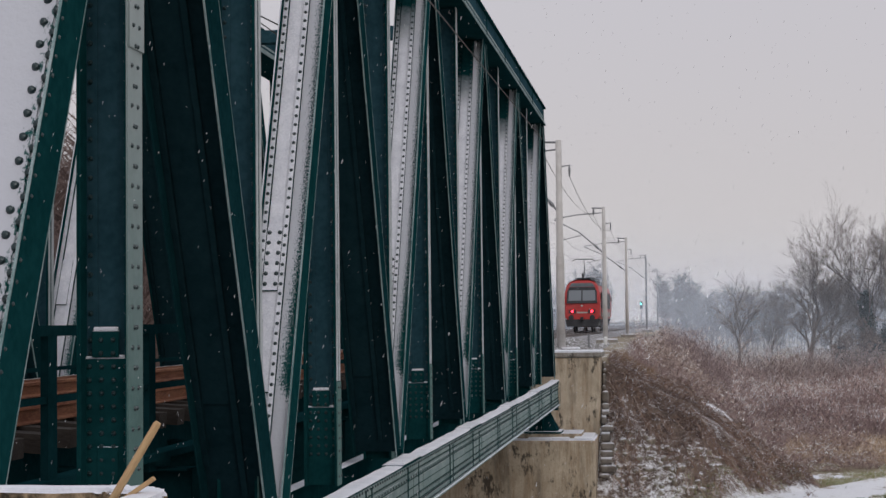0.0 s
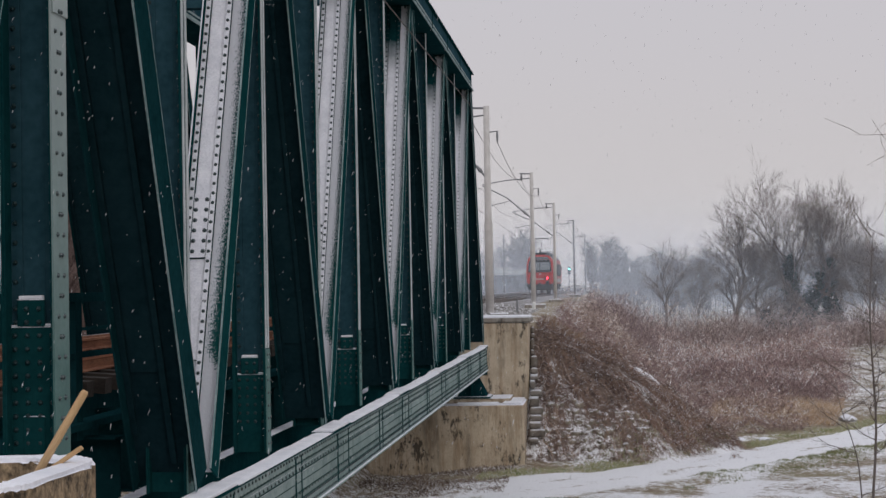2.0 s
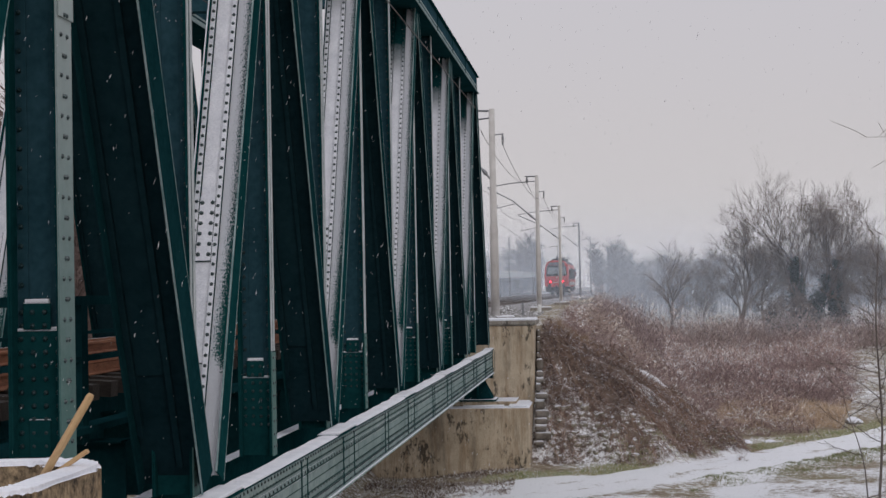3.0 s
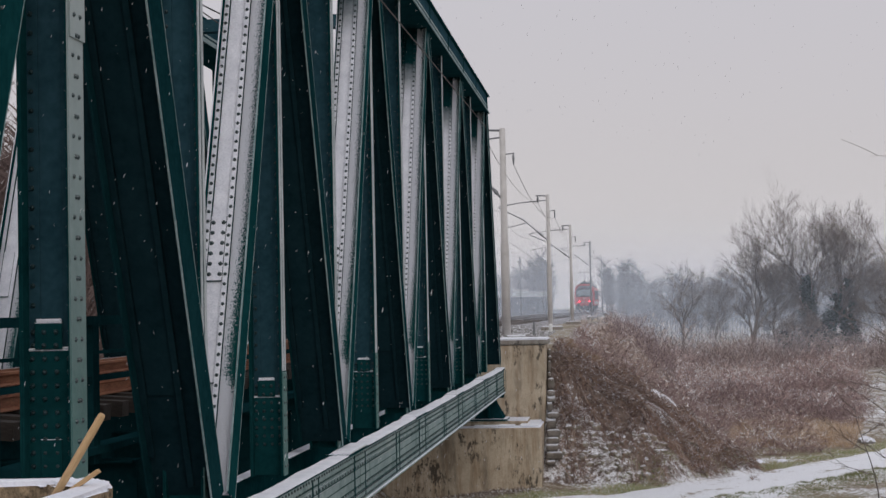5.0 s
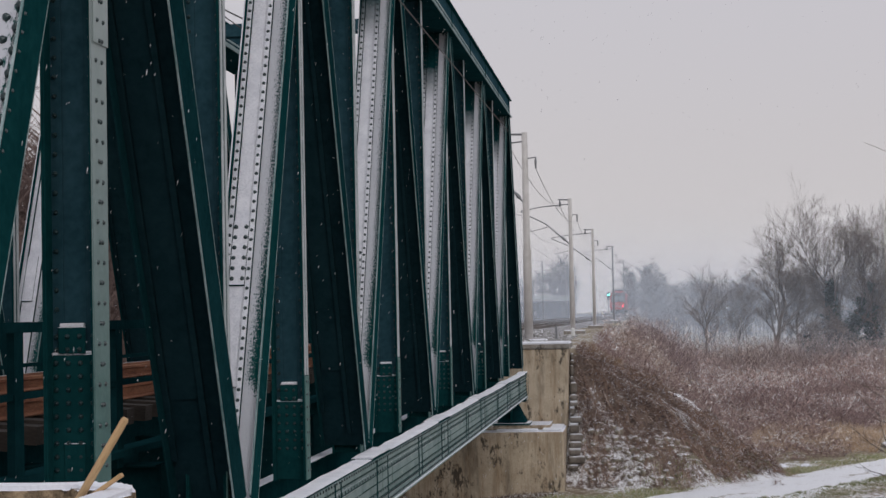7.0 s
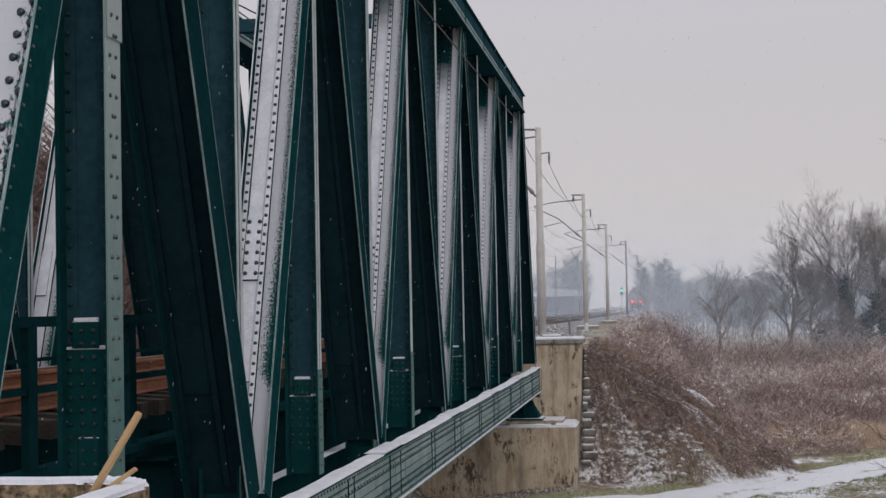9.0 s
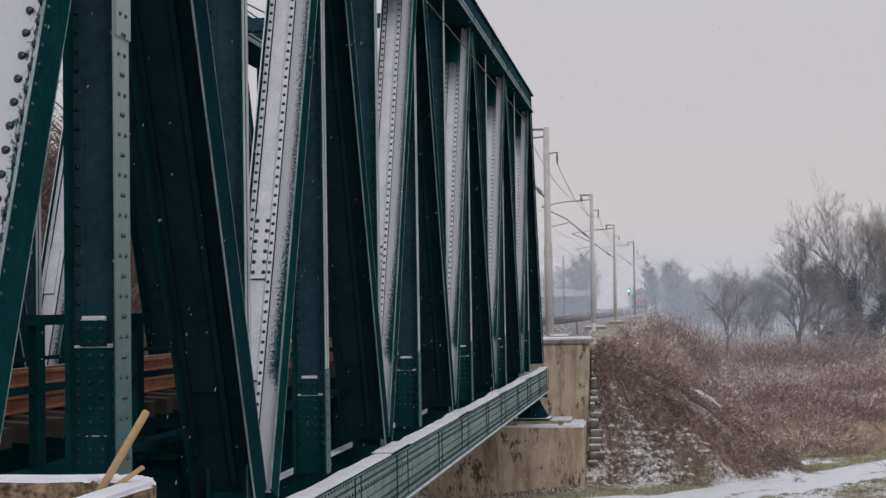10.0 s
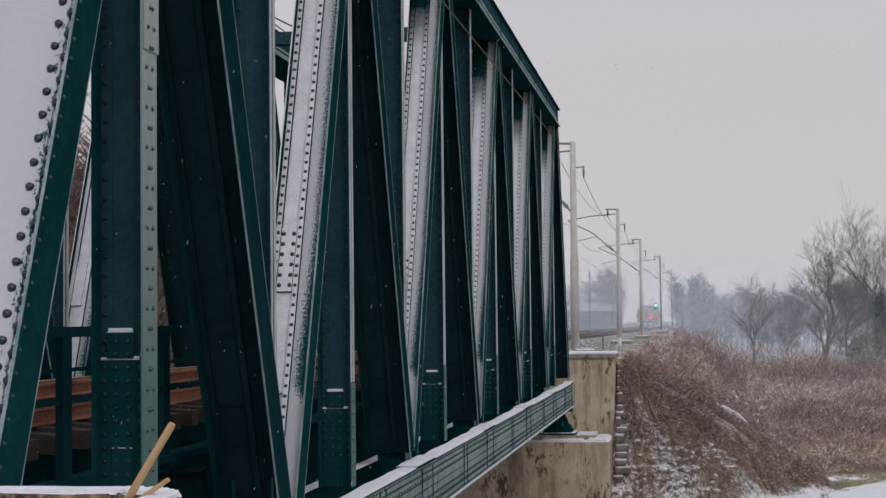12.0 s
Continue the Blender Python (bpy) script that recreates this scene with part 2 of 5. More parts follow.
# ---- mesh helpers ----
class Build:
    """Collects vertices and faces of one mesh."""

    def __init__(self):
        self.v, self.f = [], []

    def add(self, verts, faces):
        o = len(self.v)
        self.v += [tuple(p) for p in verts]
        self.f += [tuple(i + o for i in q) for q in faces]
        return self

    def box(self, x0, x1, y0, y1, z0, z1, m=None):
        vs = [(x, y, z) for z in (z0, z1) for y in (y0, y1) for x in (x0, x1)]
        if m is not None:
            vs = [m @ Vector(p) for p in vs]
        return self.add(vs, [(0, 2, 3, 1), (4, 5, 7, 6), (0, 1, 5, 4), (2, 6, 7, 3), (0, 4, 6, 2), (1, 3, 7, 5)])

    def tube(self, pts, radii, sides=6, cap=True):
        pts = [Vector(p) for p in pts]
        rings, vs = len(pts), []
        for i, p in enumerate(pts):
            d = (pts[min(i + 1, rings - 1)] - pts[max(i - 1, 0)]).normalized()
            a = d.orthogonal().normalized() if abs(d.z) > 0.9 else d.cross(Vector((0, 0, 1))).normalized()
            b = d.cross(a)
            for k in range(sides):
                w = 2 * math.pi * k / sides
                vs.append(p + (a * math.cos(w) + b * math.sin(w)) * radii[i])
        fs = [(i * sides + k, i * sides + (k + 1) % sides, (i + 1) * sides + (k + 1) % sides, (i + 1) * sides + k) for i in range(rings - 1) for k in range(sides)]
        if cap:
            fs += [tuple(reversed(range(sides))), tuple(range((rings - 1) * sides, rings * sides))]
        return self.add(vs, fs)

    def dome(self, c, n, r, h, sides=8):
        c, n = Vector(c), Vector(n).normalized()
        a = n.orthogonal().normalized()
        b = n.cross(a)
        vs = []
        for rr, hh in ((r, 0), (r * 0.72, h * 0.72)):
            for k in range(sides):
                w = 2 * math.pi * k / sides
                vs.append(c + (a * math.cos(w) + b * math.sin(w)) * rr + n * hh)
        vs.append(c + n * h)
        fs = [(k, (k + 1) % sides, sides + (k + 1) % sides, sides + k) for k in range(sides)]
        fs += [(sides + k, sides + (k + 1) % sides, 2 * sides) for k in range(sides)]
        return self.add(vs, fs)

    def mesh(self, name, smooth=False):
        me = bpy.data.meshes.new(name)
        me.from_pydata(self.v, [], self.f)
        if smooth:
            me.polygons.foreach_set("use_smooth", [True] * len(me.polygons))
        me.update()
        return me


def part(name, build, material, parent=None, label="", bevel=0.0, m=None, smooth=False):
    me = build.mesh(name, smooth) if isinstance(build, Build) else build
    if material and not me.materials:
        me.materials.append(material)
    ob = new(name, me)
    ob.parent = parent
    if m is not None:
        ob.matrix_basis = m
    if bevel:
        mod = ob.modifiers.new("bevel", "BEVEL")
        mod.width, mod.segments, mod.limit_method = bevel, 2, "ANGLE"
    if label:
        ob["label"] = label
    return ob


def thing(name, label, category, group="", kind="", m=None):
    ob = new(name)
    if m is not None:
        ob.matrix_basis = m
    return tagged(ob, label, category, group, kind)


# ---- the lie of the land ----
def ease(a, b, t):
    t = np.clip((t - a) / (b - a), 0, 1)
    return t * t * (3 - 2 * t)


def track_x(y):
    """The track's axis: straight over the bridge, bearing slightly aside beyond it."""
    return float(np.interp(y, [-60, 52, 75, 100, 136, 160, 200, 246, 290, 325, 345, 367, 400, 450, 520],
                           [-6.4, -6.4, -6.75, -7.3, -7.5, -7.2, -6.2, -5.0, -3.9, -3.4, -3.6, -4.7, -8.2, -17, -34]))


def track_z(y):
    return float(np.interp(y, [-60, 52, 136, 500], [0.0, 0.0, -0.38, -0.38]))


def fbm(x, y, s):
    return noise.fractal((x * s, y * s, 0.3), 1.0, 2.0, 4)


def land(x, y):
    z = -4.55 - 0.6 * float(ease(70, 220, y)) + 0.10 * fbm(x, y, 0.35) + 0.05 * fbm(x, y, 1.6)
    z += 0.022 * max(0.0, min(x - 12, 30)) * float(ease(50, 80, y))
    if -7 < x < 0 and 30 < y < 49:
        z -= 0.25 * float(ease(-2, -6, x))
    right = track_x(y) + 4.4 if y > 52 else -2.1
    left = track_x(y) - 10.0
    top = -0.62 + track_z(y) * 0.6
    if y > 20:
        dx = max(0.0, x - right, left - x) / 7.0
        dy = max(0.0, 52.2 - y) / 4.2
        d = math.hypot(dx, dy)
        bank = top - 4.5 * d + (0.30 * fbm(x, y, 0.5) + 0.26 * fbm(x, y, 1.25)) * min(1, d * 3)
        bank += 0.27 * math.exp(-((y - 55.6) / 1.7) ** 2) * float(ease(-1.8, 0.0, x)) * float(ease(4.6, 2.2, x))
        if x < -2.25 and y < 52.2:
            bank = -99
        z = max(z, bank) if bank > z - 0.5 else z
    else:
        d = math.hypot(max(0.0, x - 3.5, -14 - x) / 6.4, max(0.0, y - 4.5) / 5.5)
        bank = -0.95 - 3.9 * d
        if x < -1.9 and y > 4.5:
            bank = -99
        z = max(z, bank)
    return z


EDGE = with_snow(plain("edge_stone", (0.10, 0.085, 0.07), (0.22, 0.195, 0.17), 3.0, 0.9, 0, 0.6), 0.6, 1.0, 5.0, 0.8, 0.3)


def ground_material():
    m, n, l, b = nodes_of("winter_ground")
    tc, sp = n.new("ShaderNodeTexCoord"), n.new("ShaderNodeSeparateXYZ")
    l.new(tc.outputs["Object"], sp.inputs[0])
    coarse = noise_of(n, l, 0.45, 6, 0.65)
    fine = noise_of(n, l, 5.0, 5, 0.7)
    grit = noise_of(n, l, 28.0, 3, 0.7)
    soil = ramp_of(n, [(0.3, (0.12, 0.09, 0.068)), (0.46, (0.26, 0.205, 0.14)), (0.58, (0.24, 0.215, 0.125)), (0.75, (0.34, 0.29, 0.20))])
    l.new(math_of(n, l, "ADD", math_of(n, l, "MULTIPLY", coarse, 0.5), math_of(n, l, "MULTIPLY", fine, 0.5)), soil.inputs[0])
    geo, sn, steep = n.new("ShaderNodeNewGeometry"), n.new("ShaderNodeSeparateXYZ"), n.new("ShaderNodeMapRange")
    l.new(geo.outputs["Normal"], sn.inputs[0])
    for k, v in (("From Min", 0.97), ("From Max", 0.90), ("To Min", 0.0), ("To Max", 1.0)):
        steep.inputs[k].default_value = v
    l.new(sn.outputs["Z"], steep.inputs["Value"])
    brown = ramp_of(n, [(0.35, (0.10, 0.072, 0.060)), (0.65, (0.26, 0.20, 0.165))])
    l.new(fine, brown.inputs[0])
    earth = blend(n, l, steep.outputs[0], soil.outputs[0], brown.outputs[0])
    snow = ramp_of(n, [(0.3, (0.76, 0.76, 0.79)), (0.7, (0.92, 0.92, 0.94))])
    l.new(grit, snow.inputs[0])
    cover = math_of(n, l, "ADD", math_of(n, l, "MULTIPLY", coarse, 0.18), math_of(n, l, "ADD", math_of(n, l, "MULTIPLY", fine, 0.46), math_of(n, l, "MULTIPLY", grit, 0.36)))
    cover = math_of(n, l, "ADD", math_of(n, l, "MULTIPLY", math_of(n, l, "SUBTRACT", cover, 0.5), 2.7), 0.5)
    att = n.new("ShaderNodeAttribute")
    att.attribute_name = "snow_cover"
    mr = n.new("ShaderNodeMapRange")
    mr.inputs["From Min"].default_value, mr.inputs["From Max"].default_value = 0.40, 0.60
    l.new(math_of(n, l, "ADD", cover, math_of(n, l, "SUBTRACT", att.outputs["Fac"], 0.5)), mr.inputs["Value"])
    l.new(blend(n, l, mr.outputs[0], earth, snow.outputs[0]), b.inputs["Base Color"])
    b.inputs["Roughness"].default_value = 0.95
    b.inputs["Specular IOR Level"].default_value = 0.2
    bump_of(n, l, b, math_of(n, l, "ADD", fine, math_of(n, l, "MULTIPLY", grit, 0.4)), 0.7, 0.06)
    return m


def path_mid(x):
    """The dirt path's middle line: y over x."""
    return float(np.interp(x, [-40, -12, -5.5, -1, 4, 8, 11.5, 20, 60], [36, 38.5, 40.8, 43.5, 49.5, 54.5, 62, 74, 120]))


def hedge_x(y):
    """Where the thicket ends and the open snowy ground begins."""
    return float(np.interp(y, [60, 66, 81, 110, 160], [7.6, 8.6, 11.4, 15.6, 22.0]))


def make_ground():
    xs = np.concatenate([[-2500, -1200, -600, -300, -160, -90, -60, -45, -34, -27, -22], np.arange(-18, 24, 0.35), [26, 29, 33, 38, 45, 55, 70, 95, 140, 220, 400, 800, 1500, 2500]])
    ys = np.concatenate([[-1500, -500, -150, -60, -30, -18], np.arange(-12, 30, 2.0), np.arange(30, 84, 0.35), np.arange(84, 150, 1.5), [155, 165, 180, 200, 230, 270, 320, 400, 520, 700, 1000, 1600, 2600]])
    vs = [(x, y, land(x, y)) for y in ys for x in xs]
    w = len(xs)
    fs = [(j * w + i, j * w + i + 1, (j + 1) * w + i + 1, (j + 1) * w + i) for j in range(len(ys) - 1) for i in range(w - 1)]
    me = bpy.data.meshes.new("ground")
    me.from_pydata(vs, [], fs)
    me.polygons.foreach_set("use_smooth", [True] * len(me.polygons))
    me.materials.append(ground_material())
    at = me.attributes.new("snow_cover", "FLOAT", "POINT")
    vals = []
    for x, y, z in vs:
        c = 0.40
        d = abs(y - path_mid(x)) / (2.3 + 0.6 * fbm(x, y, 0.3))
        if y > 25:
            rut = float(ease(0.13, 0.03, abs(d - 0.40 - 0.10 * fbm(x, y, 0.5))))
            c += (0.42 * float(ease(1.30, 0.75, d)) + 0.16 * fbm(x, y, 0.7) - 0.34 * rut * (0.6 + fbm(x + 9, y, 0.8))) * (0.2 + 0.8 * float(ease(-6, -2, x)))
            if z > -4.3 and -2.4 < x < 12 and y < 57:
                # thin snow in runs down the bank, and more of it on the stone pitching at its foot
                a = math.atan2((52.2 - y) * 1.6, x + 2.1)
                c += -0.10 + 0.42 * noise.noise((a * 5.5, z * 0.22, 4.0)) + 0.05 * float(ease(-2.7, -3.5, z)) * float(ease(53.0, 51.0, y)) * float(ease(2.4, 1.0, x))
            if 54.2 < y < 58 and -1.6 < x < 4.2:
                c += 0.36 * float(ease(0.75, 0.15, abs(y - 55.3 - 0.5 * fbm(x, y, 0.6)))) * (0.55 + 1.1 * fbm(x * 1.0, 3.0, 0.7))
            if x > -1 and y < path_mid(x) - 2.0:
                # between the wheel tracks below the path
                c += 0.10 + 0.30 * float(ease(0.9, 0.4, abs(x - 3.3 - 0.16 * (y - 43.0)))) + 0.22 * fbm(x, y, 0.35)
            if 57 < y < 64 and x > 4:
                c -= 0.12
            if y > 60 and x > hedge_x(y):
                c += 0.07
        if y > 112:
            c -= 0.06
        vals.append(c)
    at.data.foreach_set("value", vals)
    me.update()
    ob = new("ground", me)
    return tagged(ob, "rough winter ground with dry grass and thin patchy snow", "ground", kind="structure")


make_ground()


# ---- abutments ----
def make_far_abutment():
    ab = thing("abutment_far", "ochre concrete bridge abutment, water-stained, with snow on its ledges", "abutment", kind="structure")
    part("bearing_block", Build().box(-12.2, -2.32, 47.9, 50.45, -7.0, -2.80), CONCRETE, ab, "rust-stained ochre concrete block", 0.05)
    part("bearing_ledge", Build().box(-4.7, -2.75, 48.7, 50.4, -2.80, -2.66), CONCRETE, ab, "", 0.03)
    part("back_wall", Build().box(-12.2, -2.27, 50.45, 52.3, -7.0, -0.46), CONCRETE, ab, "ochre concrete back wall", 0.03)
    part("coping", Build().box(-12.2, -2.19, 50.40, 52.35, -0.455, -0.30), GREYCON, ab, "snow-topped coping", 0.03)
    part("coping_snow", Build().box(-12.15, -2.22, 50.43, 52.3, -0.298, -0.255), SNOW, ab, "thin snow", 0.02)
    part("ledge_snow", Build().box(-2.95, -2.40, 48.1, 50.3, -2.796, -2.74), SNOW, ab, "patch of snow", 0.025)
    for k, (x0, x1, y0, y1) in enumerate(((-5.6, -4.8, 48.0, 48.6), (-4.3, -3.6, 47.95, 48.5), (-3.6, -3.1, 48.1, 48.6))):
        part("ledge_snow", Build().box(x0, x1, y0, y1, -2.796, -2.75), SNOW, ab, "patch of snow", 0.02)
    # a stepped edge of stones runs down beside the wall, wider towards its foot
    rnd = random.Random(4)
    z = -0.66
    for k in range(15):
        h = rnd.uniform(0.14, 0.40)
        yf = 52.2 - 4.2 * (-0.62 - z) / 4.5
        w = (0.14 + 0.13 * max(0.0, -z - 1.2)) * rnd.uniform(0.55, 1.25)
        a = rnd.uniform(0.0, 0.16)
        b = Build().box(-2.24, -2.24 + w, yf - 0.30 - a, yf + 0.45, z - h + rnd.uniform(0.02, 0.06), z + 0.02)
        stone = part("edge_stone", b, EDGE, ab, "", 0.07)
        if z < -1.7 and rnd.random() < 0.6:
            part("snow", Build().box(-2.23, -2.26 + w, yf - 0.27 - a, yf + 0.1, z + 0.021, z + 0.05), SNOW, stone, "", 0.02)
        z -= h
    return ab


def make_near_abutment():
    ab = thing("abutment_near", "weathered concrete abutment top with a snowy rim", "abutment", kind="structure")
    part("bearing_block", Build().box(-12.2, -2.0, 6.95, 9.2, -7.0, -2.80), CONCRETE, ab, "", 0.05)
    part("back_wall", Build().box(-12.2, -2.0, 5.0, 6.95, -7.0, -0.62), CONCRETE, ab, "", 0.05)
    return ab


def rounded_ring(x0, x1, y0, y1, r, n=5):
    pts = []
    for cx, cy, a0 in ((x1 - r, y1 - r, 0), (x0 + r, y1 - r, 90), (x0 + r, y0 + r, 180), (x1 - r, y0 + r, 270)):
        for k in range(n + 1):
            a = radians(a0 + 90 * k / n)
            pts.append((cx + r * math.cos(a), cy + r * math.sin(a)))
    return pts


def ring_solid(outer, inner, z0, z1, jit=0.0, seed=1):
    rnd = random.Random(seed)
    n, b = len(outer), Build()
    vs = []
    for z in (z0, z1):
        for ring in (outer, inner):
            vs += [(x + rnd.uniform(-jit, jit), y + rnd.uniform(-jit, jit), z + rnd.uniform(-jit, jit)) for x, y in ring]
    fs = []
    for k in range(n):
        j = (k + 1) % n
        fs += [(k, j, 2 * n + j, 2 * n + k), (n + j, n + k, 3 * n + k, 3 * n + j), (2 * n + k, 2 * n + j, 3 * n + j, 3 * n + k), (j, k, n + k, n + j)]
    return b.add(vs, fs)


def make_parapet():
    """The open concrete box at the bridge's near corner, and the planks in it."""
    x0, x1, y0, y1, top = -3.60, -2.11, 5.60, 6.95, -0.02
    box = thing("concrete_box", "open rough concrete box with rounded corners and a snowy rim", "concrete box")
    dense = lambda r: [tuple(np.array(r[i]) * (1 - u) + np.array(r[(i + 1) % len(r)]) * u) for i in range(len(r)) for u in (0, 0.25, 0.5, 0.75)]
    part("wall", ring_solid(dense(rounded_ring(x0, x1, y0, y1, 0.34, 8)), dense(rounded_ring(x0 + 0.15, x1 - 0.15, y0 + 0.15, y1 - 0.15, 0.22, 8)), -0.62, top, 0.006), BOXCON, box, "", 0.012)
    part("bed", Build().box(x0 + 0.12, x1 - 0.12, y0 + 0.12, y1 - 0.12, -0.62, -0.22), BOXCON, box, "earthy brown filling")
    part("rim_snow", ring_solid(dense(rounded_ring(x0 + 0.010, x1 - 0.010, y0 + 0.010, y1 - 0.010, 0.33, 8)), dense(rounded_ring(x0 + 0.125, x1 - 0.125, y0 + 0.125, y1 - 0.125, 0.23, 8)), top - 0.006, top + 0.020, 0.0035, 3), SNOW, box, "uneven snow along the rim", 0.006)
    plank = thing("plank", "fresh sawn round wooden stake leaning out of the concrete box", "plank", m=look((-2.095, 6.50, 0.30), (-2.36, 6.50, -0.13)))
    part("board", Build().tube([(0, 0, -0.52), (0, 0, -0.01), (0, 0, 0)], [0.017, 0.016, 0.012], 12), WOOD, plank, "", 0, None, True)
    stub = thing("plank", "short offcut of wooden plank in the concrete box", "plank", m=look((-2.145, 6.60, 0.062), (-2.345, 6.60, -0.07)))
    part("board", Build().box(-0.015, 0.015, -0.009, 0.009, -0.20, 0), WOOD, stub, "", 0.003)


make_far_abutment()
make_near_abutment()
make_parapet()

# ---- the truss bridge ----
PANEL, Y_A, X_T = 6.97, 10.985, -3.9
UPPER = [Y_A + PANEL * k for k in range(6)]
LOWER = [Y_A - PANEL / 2 + PANEL * k for k in range(7)]
Z_LOW, Z_UP = -1.50, 6.42
bridge = thing("truss_bridge", "dark green riveted steel railway truss bridge dusted with snow", "railway bridge")


def rivet_rows(rows, z0, z1, step, n, r=0.017, h=0.013, sides=8, stagger=True):
    """Rivet heads along z: rows of (x, y) on a face with the normal n."""
    b = Build()
    for k, (x, y) in enumerate(rows):
        z = z0 + (step / 2 if stagger and k % 2 else 0)
        while z < z1:
            b.dome((x, y, z), n, r, h, sides)
            z += step
    return b


def member_pose(y0, z0, y1, z1):
    """Local z runs from the lower node to the upper one, local x is the world's x, local y looks back at the viewer's side."""
    d = Vector((0, y1 - y0, z1 - z0))
    length, d = d.length, d.normalized()
    x = Vector((1, 0, 0))
    y = d.cross(x)
    m = Matrix((x, y, d)).transposed().to_4x4()
    m.translation = (0, y0, z0)
    return m, length


def make_diagonal(y0, z0, y1, z1, xi, xo, half, near, end=False):
    """An H-shaped riveted member: a web with a cover plate and angles between two flanges."""
    m, length = member_pose(y0, z0, y1, z1)
    za, zb = 0.55, length - 0.25
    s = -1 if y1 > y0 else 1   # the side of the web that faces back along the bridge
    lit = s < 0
    # Diagonals seen from below get darker paint copies that carry their shade.
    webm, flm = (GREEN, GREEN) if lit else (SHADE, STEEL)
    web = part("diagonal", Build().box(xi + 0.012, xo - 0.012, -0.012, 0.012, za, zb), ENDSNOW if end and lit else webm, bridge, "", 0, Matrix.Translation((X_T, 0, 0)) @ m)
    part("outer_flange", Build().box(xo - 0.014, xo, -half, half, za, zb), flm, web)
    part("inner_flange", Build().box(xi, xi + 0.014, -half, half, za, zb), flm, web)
    c0, c1 = xi + 0.015, xo - 0.19
    if end:
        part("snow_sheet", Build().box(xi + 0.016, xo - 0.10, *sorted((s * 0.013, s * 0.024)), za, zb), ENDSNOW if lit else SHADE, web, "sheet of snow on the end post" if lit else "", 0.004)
        rv = Build()
        z = za + 0.2
        k = 0
        while z < zb:
            rv.dome((xo - (0.085 if k % 2 else 0.155), s * 0.022, z), (0, s, 0), 0.028, 0.030, 10)
            z += 0.078
            k += 1
        tagged(part("rivets", rv, RIVET, web, "large dark rivet heads"), kind="stuff")
        part("corner_angle", Build().box(xo - 0.034, xo - 0.015, *sorted((s * 0.013, s * 0.05)), za, zb), flm, web, "", 0.004)
    else:
        for e in (-1, 1):
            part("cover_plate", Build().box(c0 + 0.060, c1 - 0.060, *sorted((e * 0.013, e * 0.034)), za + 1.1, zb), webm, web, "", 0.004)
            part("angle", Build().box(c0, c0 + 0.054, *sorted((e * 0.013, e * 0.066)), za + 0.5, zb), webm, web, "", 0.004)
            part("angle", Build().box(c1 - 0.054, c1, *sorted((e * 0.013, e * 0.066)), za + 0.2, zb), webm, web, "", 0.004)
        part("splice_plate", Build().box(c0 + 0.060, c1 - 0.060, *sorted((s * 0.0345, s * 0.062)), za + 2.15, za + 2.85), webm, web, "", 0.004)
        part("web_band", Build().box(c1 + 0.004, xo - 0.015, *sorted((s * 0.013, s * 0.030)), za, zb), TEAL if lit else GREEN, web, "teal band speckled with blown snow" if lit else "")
    if near:
        if not end:
            rv = rivet_rows([(c0 + 0.028, s * 0.066), (c1 - 0.028, s * 0.066)], za + 0.8, zb, 0.105, (0, s, 0), 0.0195, 0.018)
            for k in range(6):
                for xx in np.linspace(c0 + 0.085, c1 - 0.085, 2):
                    rv.dome((xx, s * 0.062, za + 2.22 + 0.112 * k), (0, s, 0), 0.0235, 0.021)
            tagged(part("rivets", rv, RIVET, web, "rows of dark rivet heads"), kind="stuff")
        if end:
            edge = rivet_rows([(xo, -half + 0.05)], za + 0.1, zb, 0.13, (1, 0, 0), 0.014, 0.010, 6)
            tagged(part("rivets", edge, RIVET, web), kind="stuff")
    # fine snow caught on both edges of the outer flange
    for e in (-1, 1):
        part("edge_snow", Build().box(xo - 0.013, xo + 0.003, *sorted((e * (half + 0.001), e * (half - 0.007))), za, zb), EDGELINE, web, "snow-dusted edge")
    return web


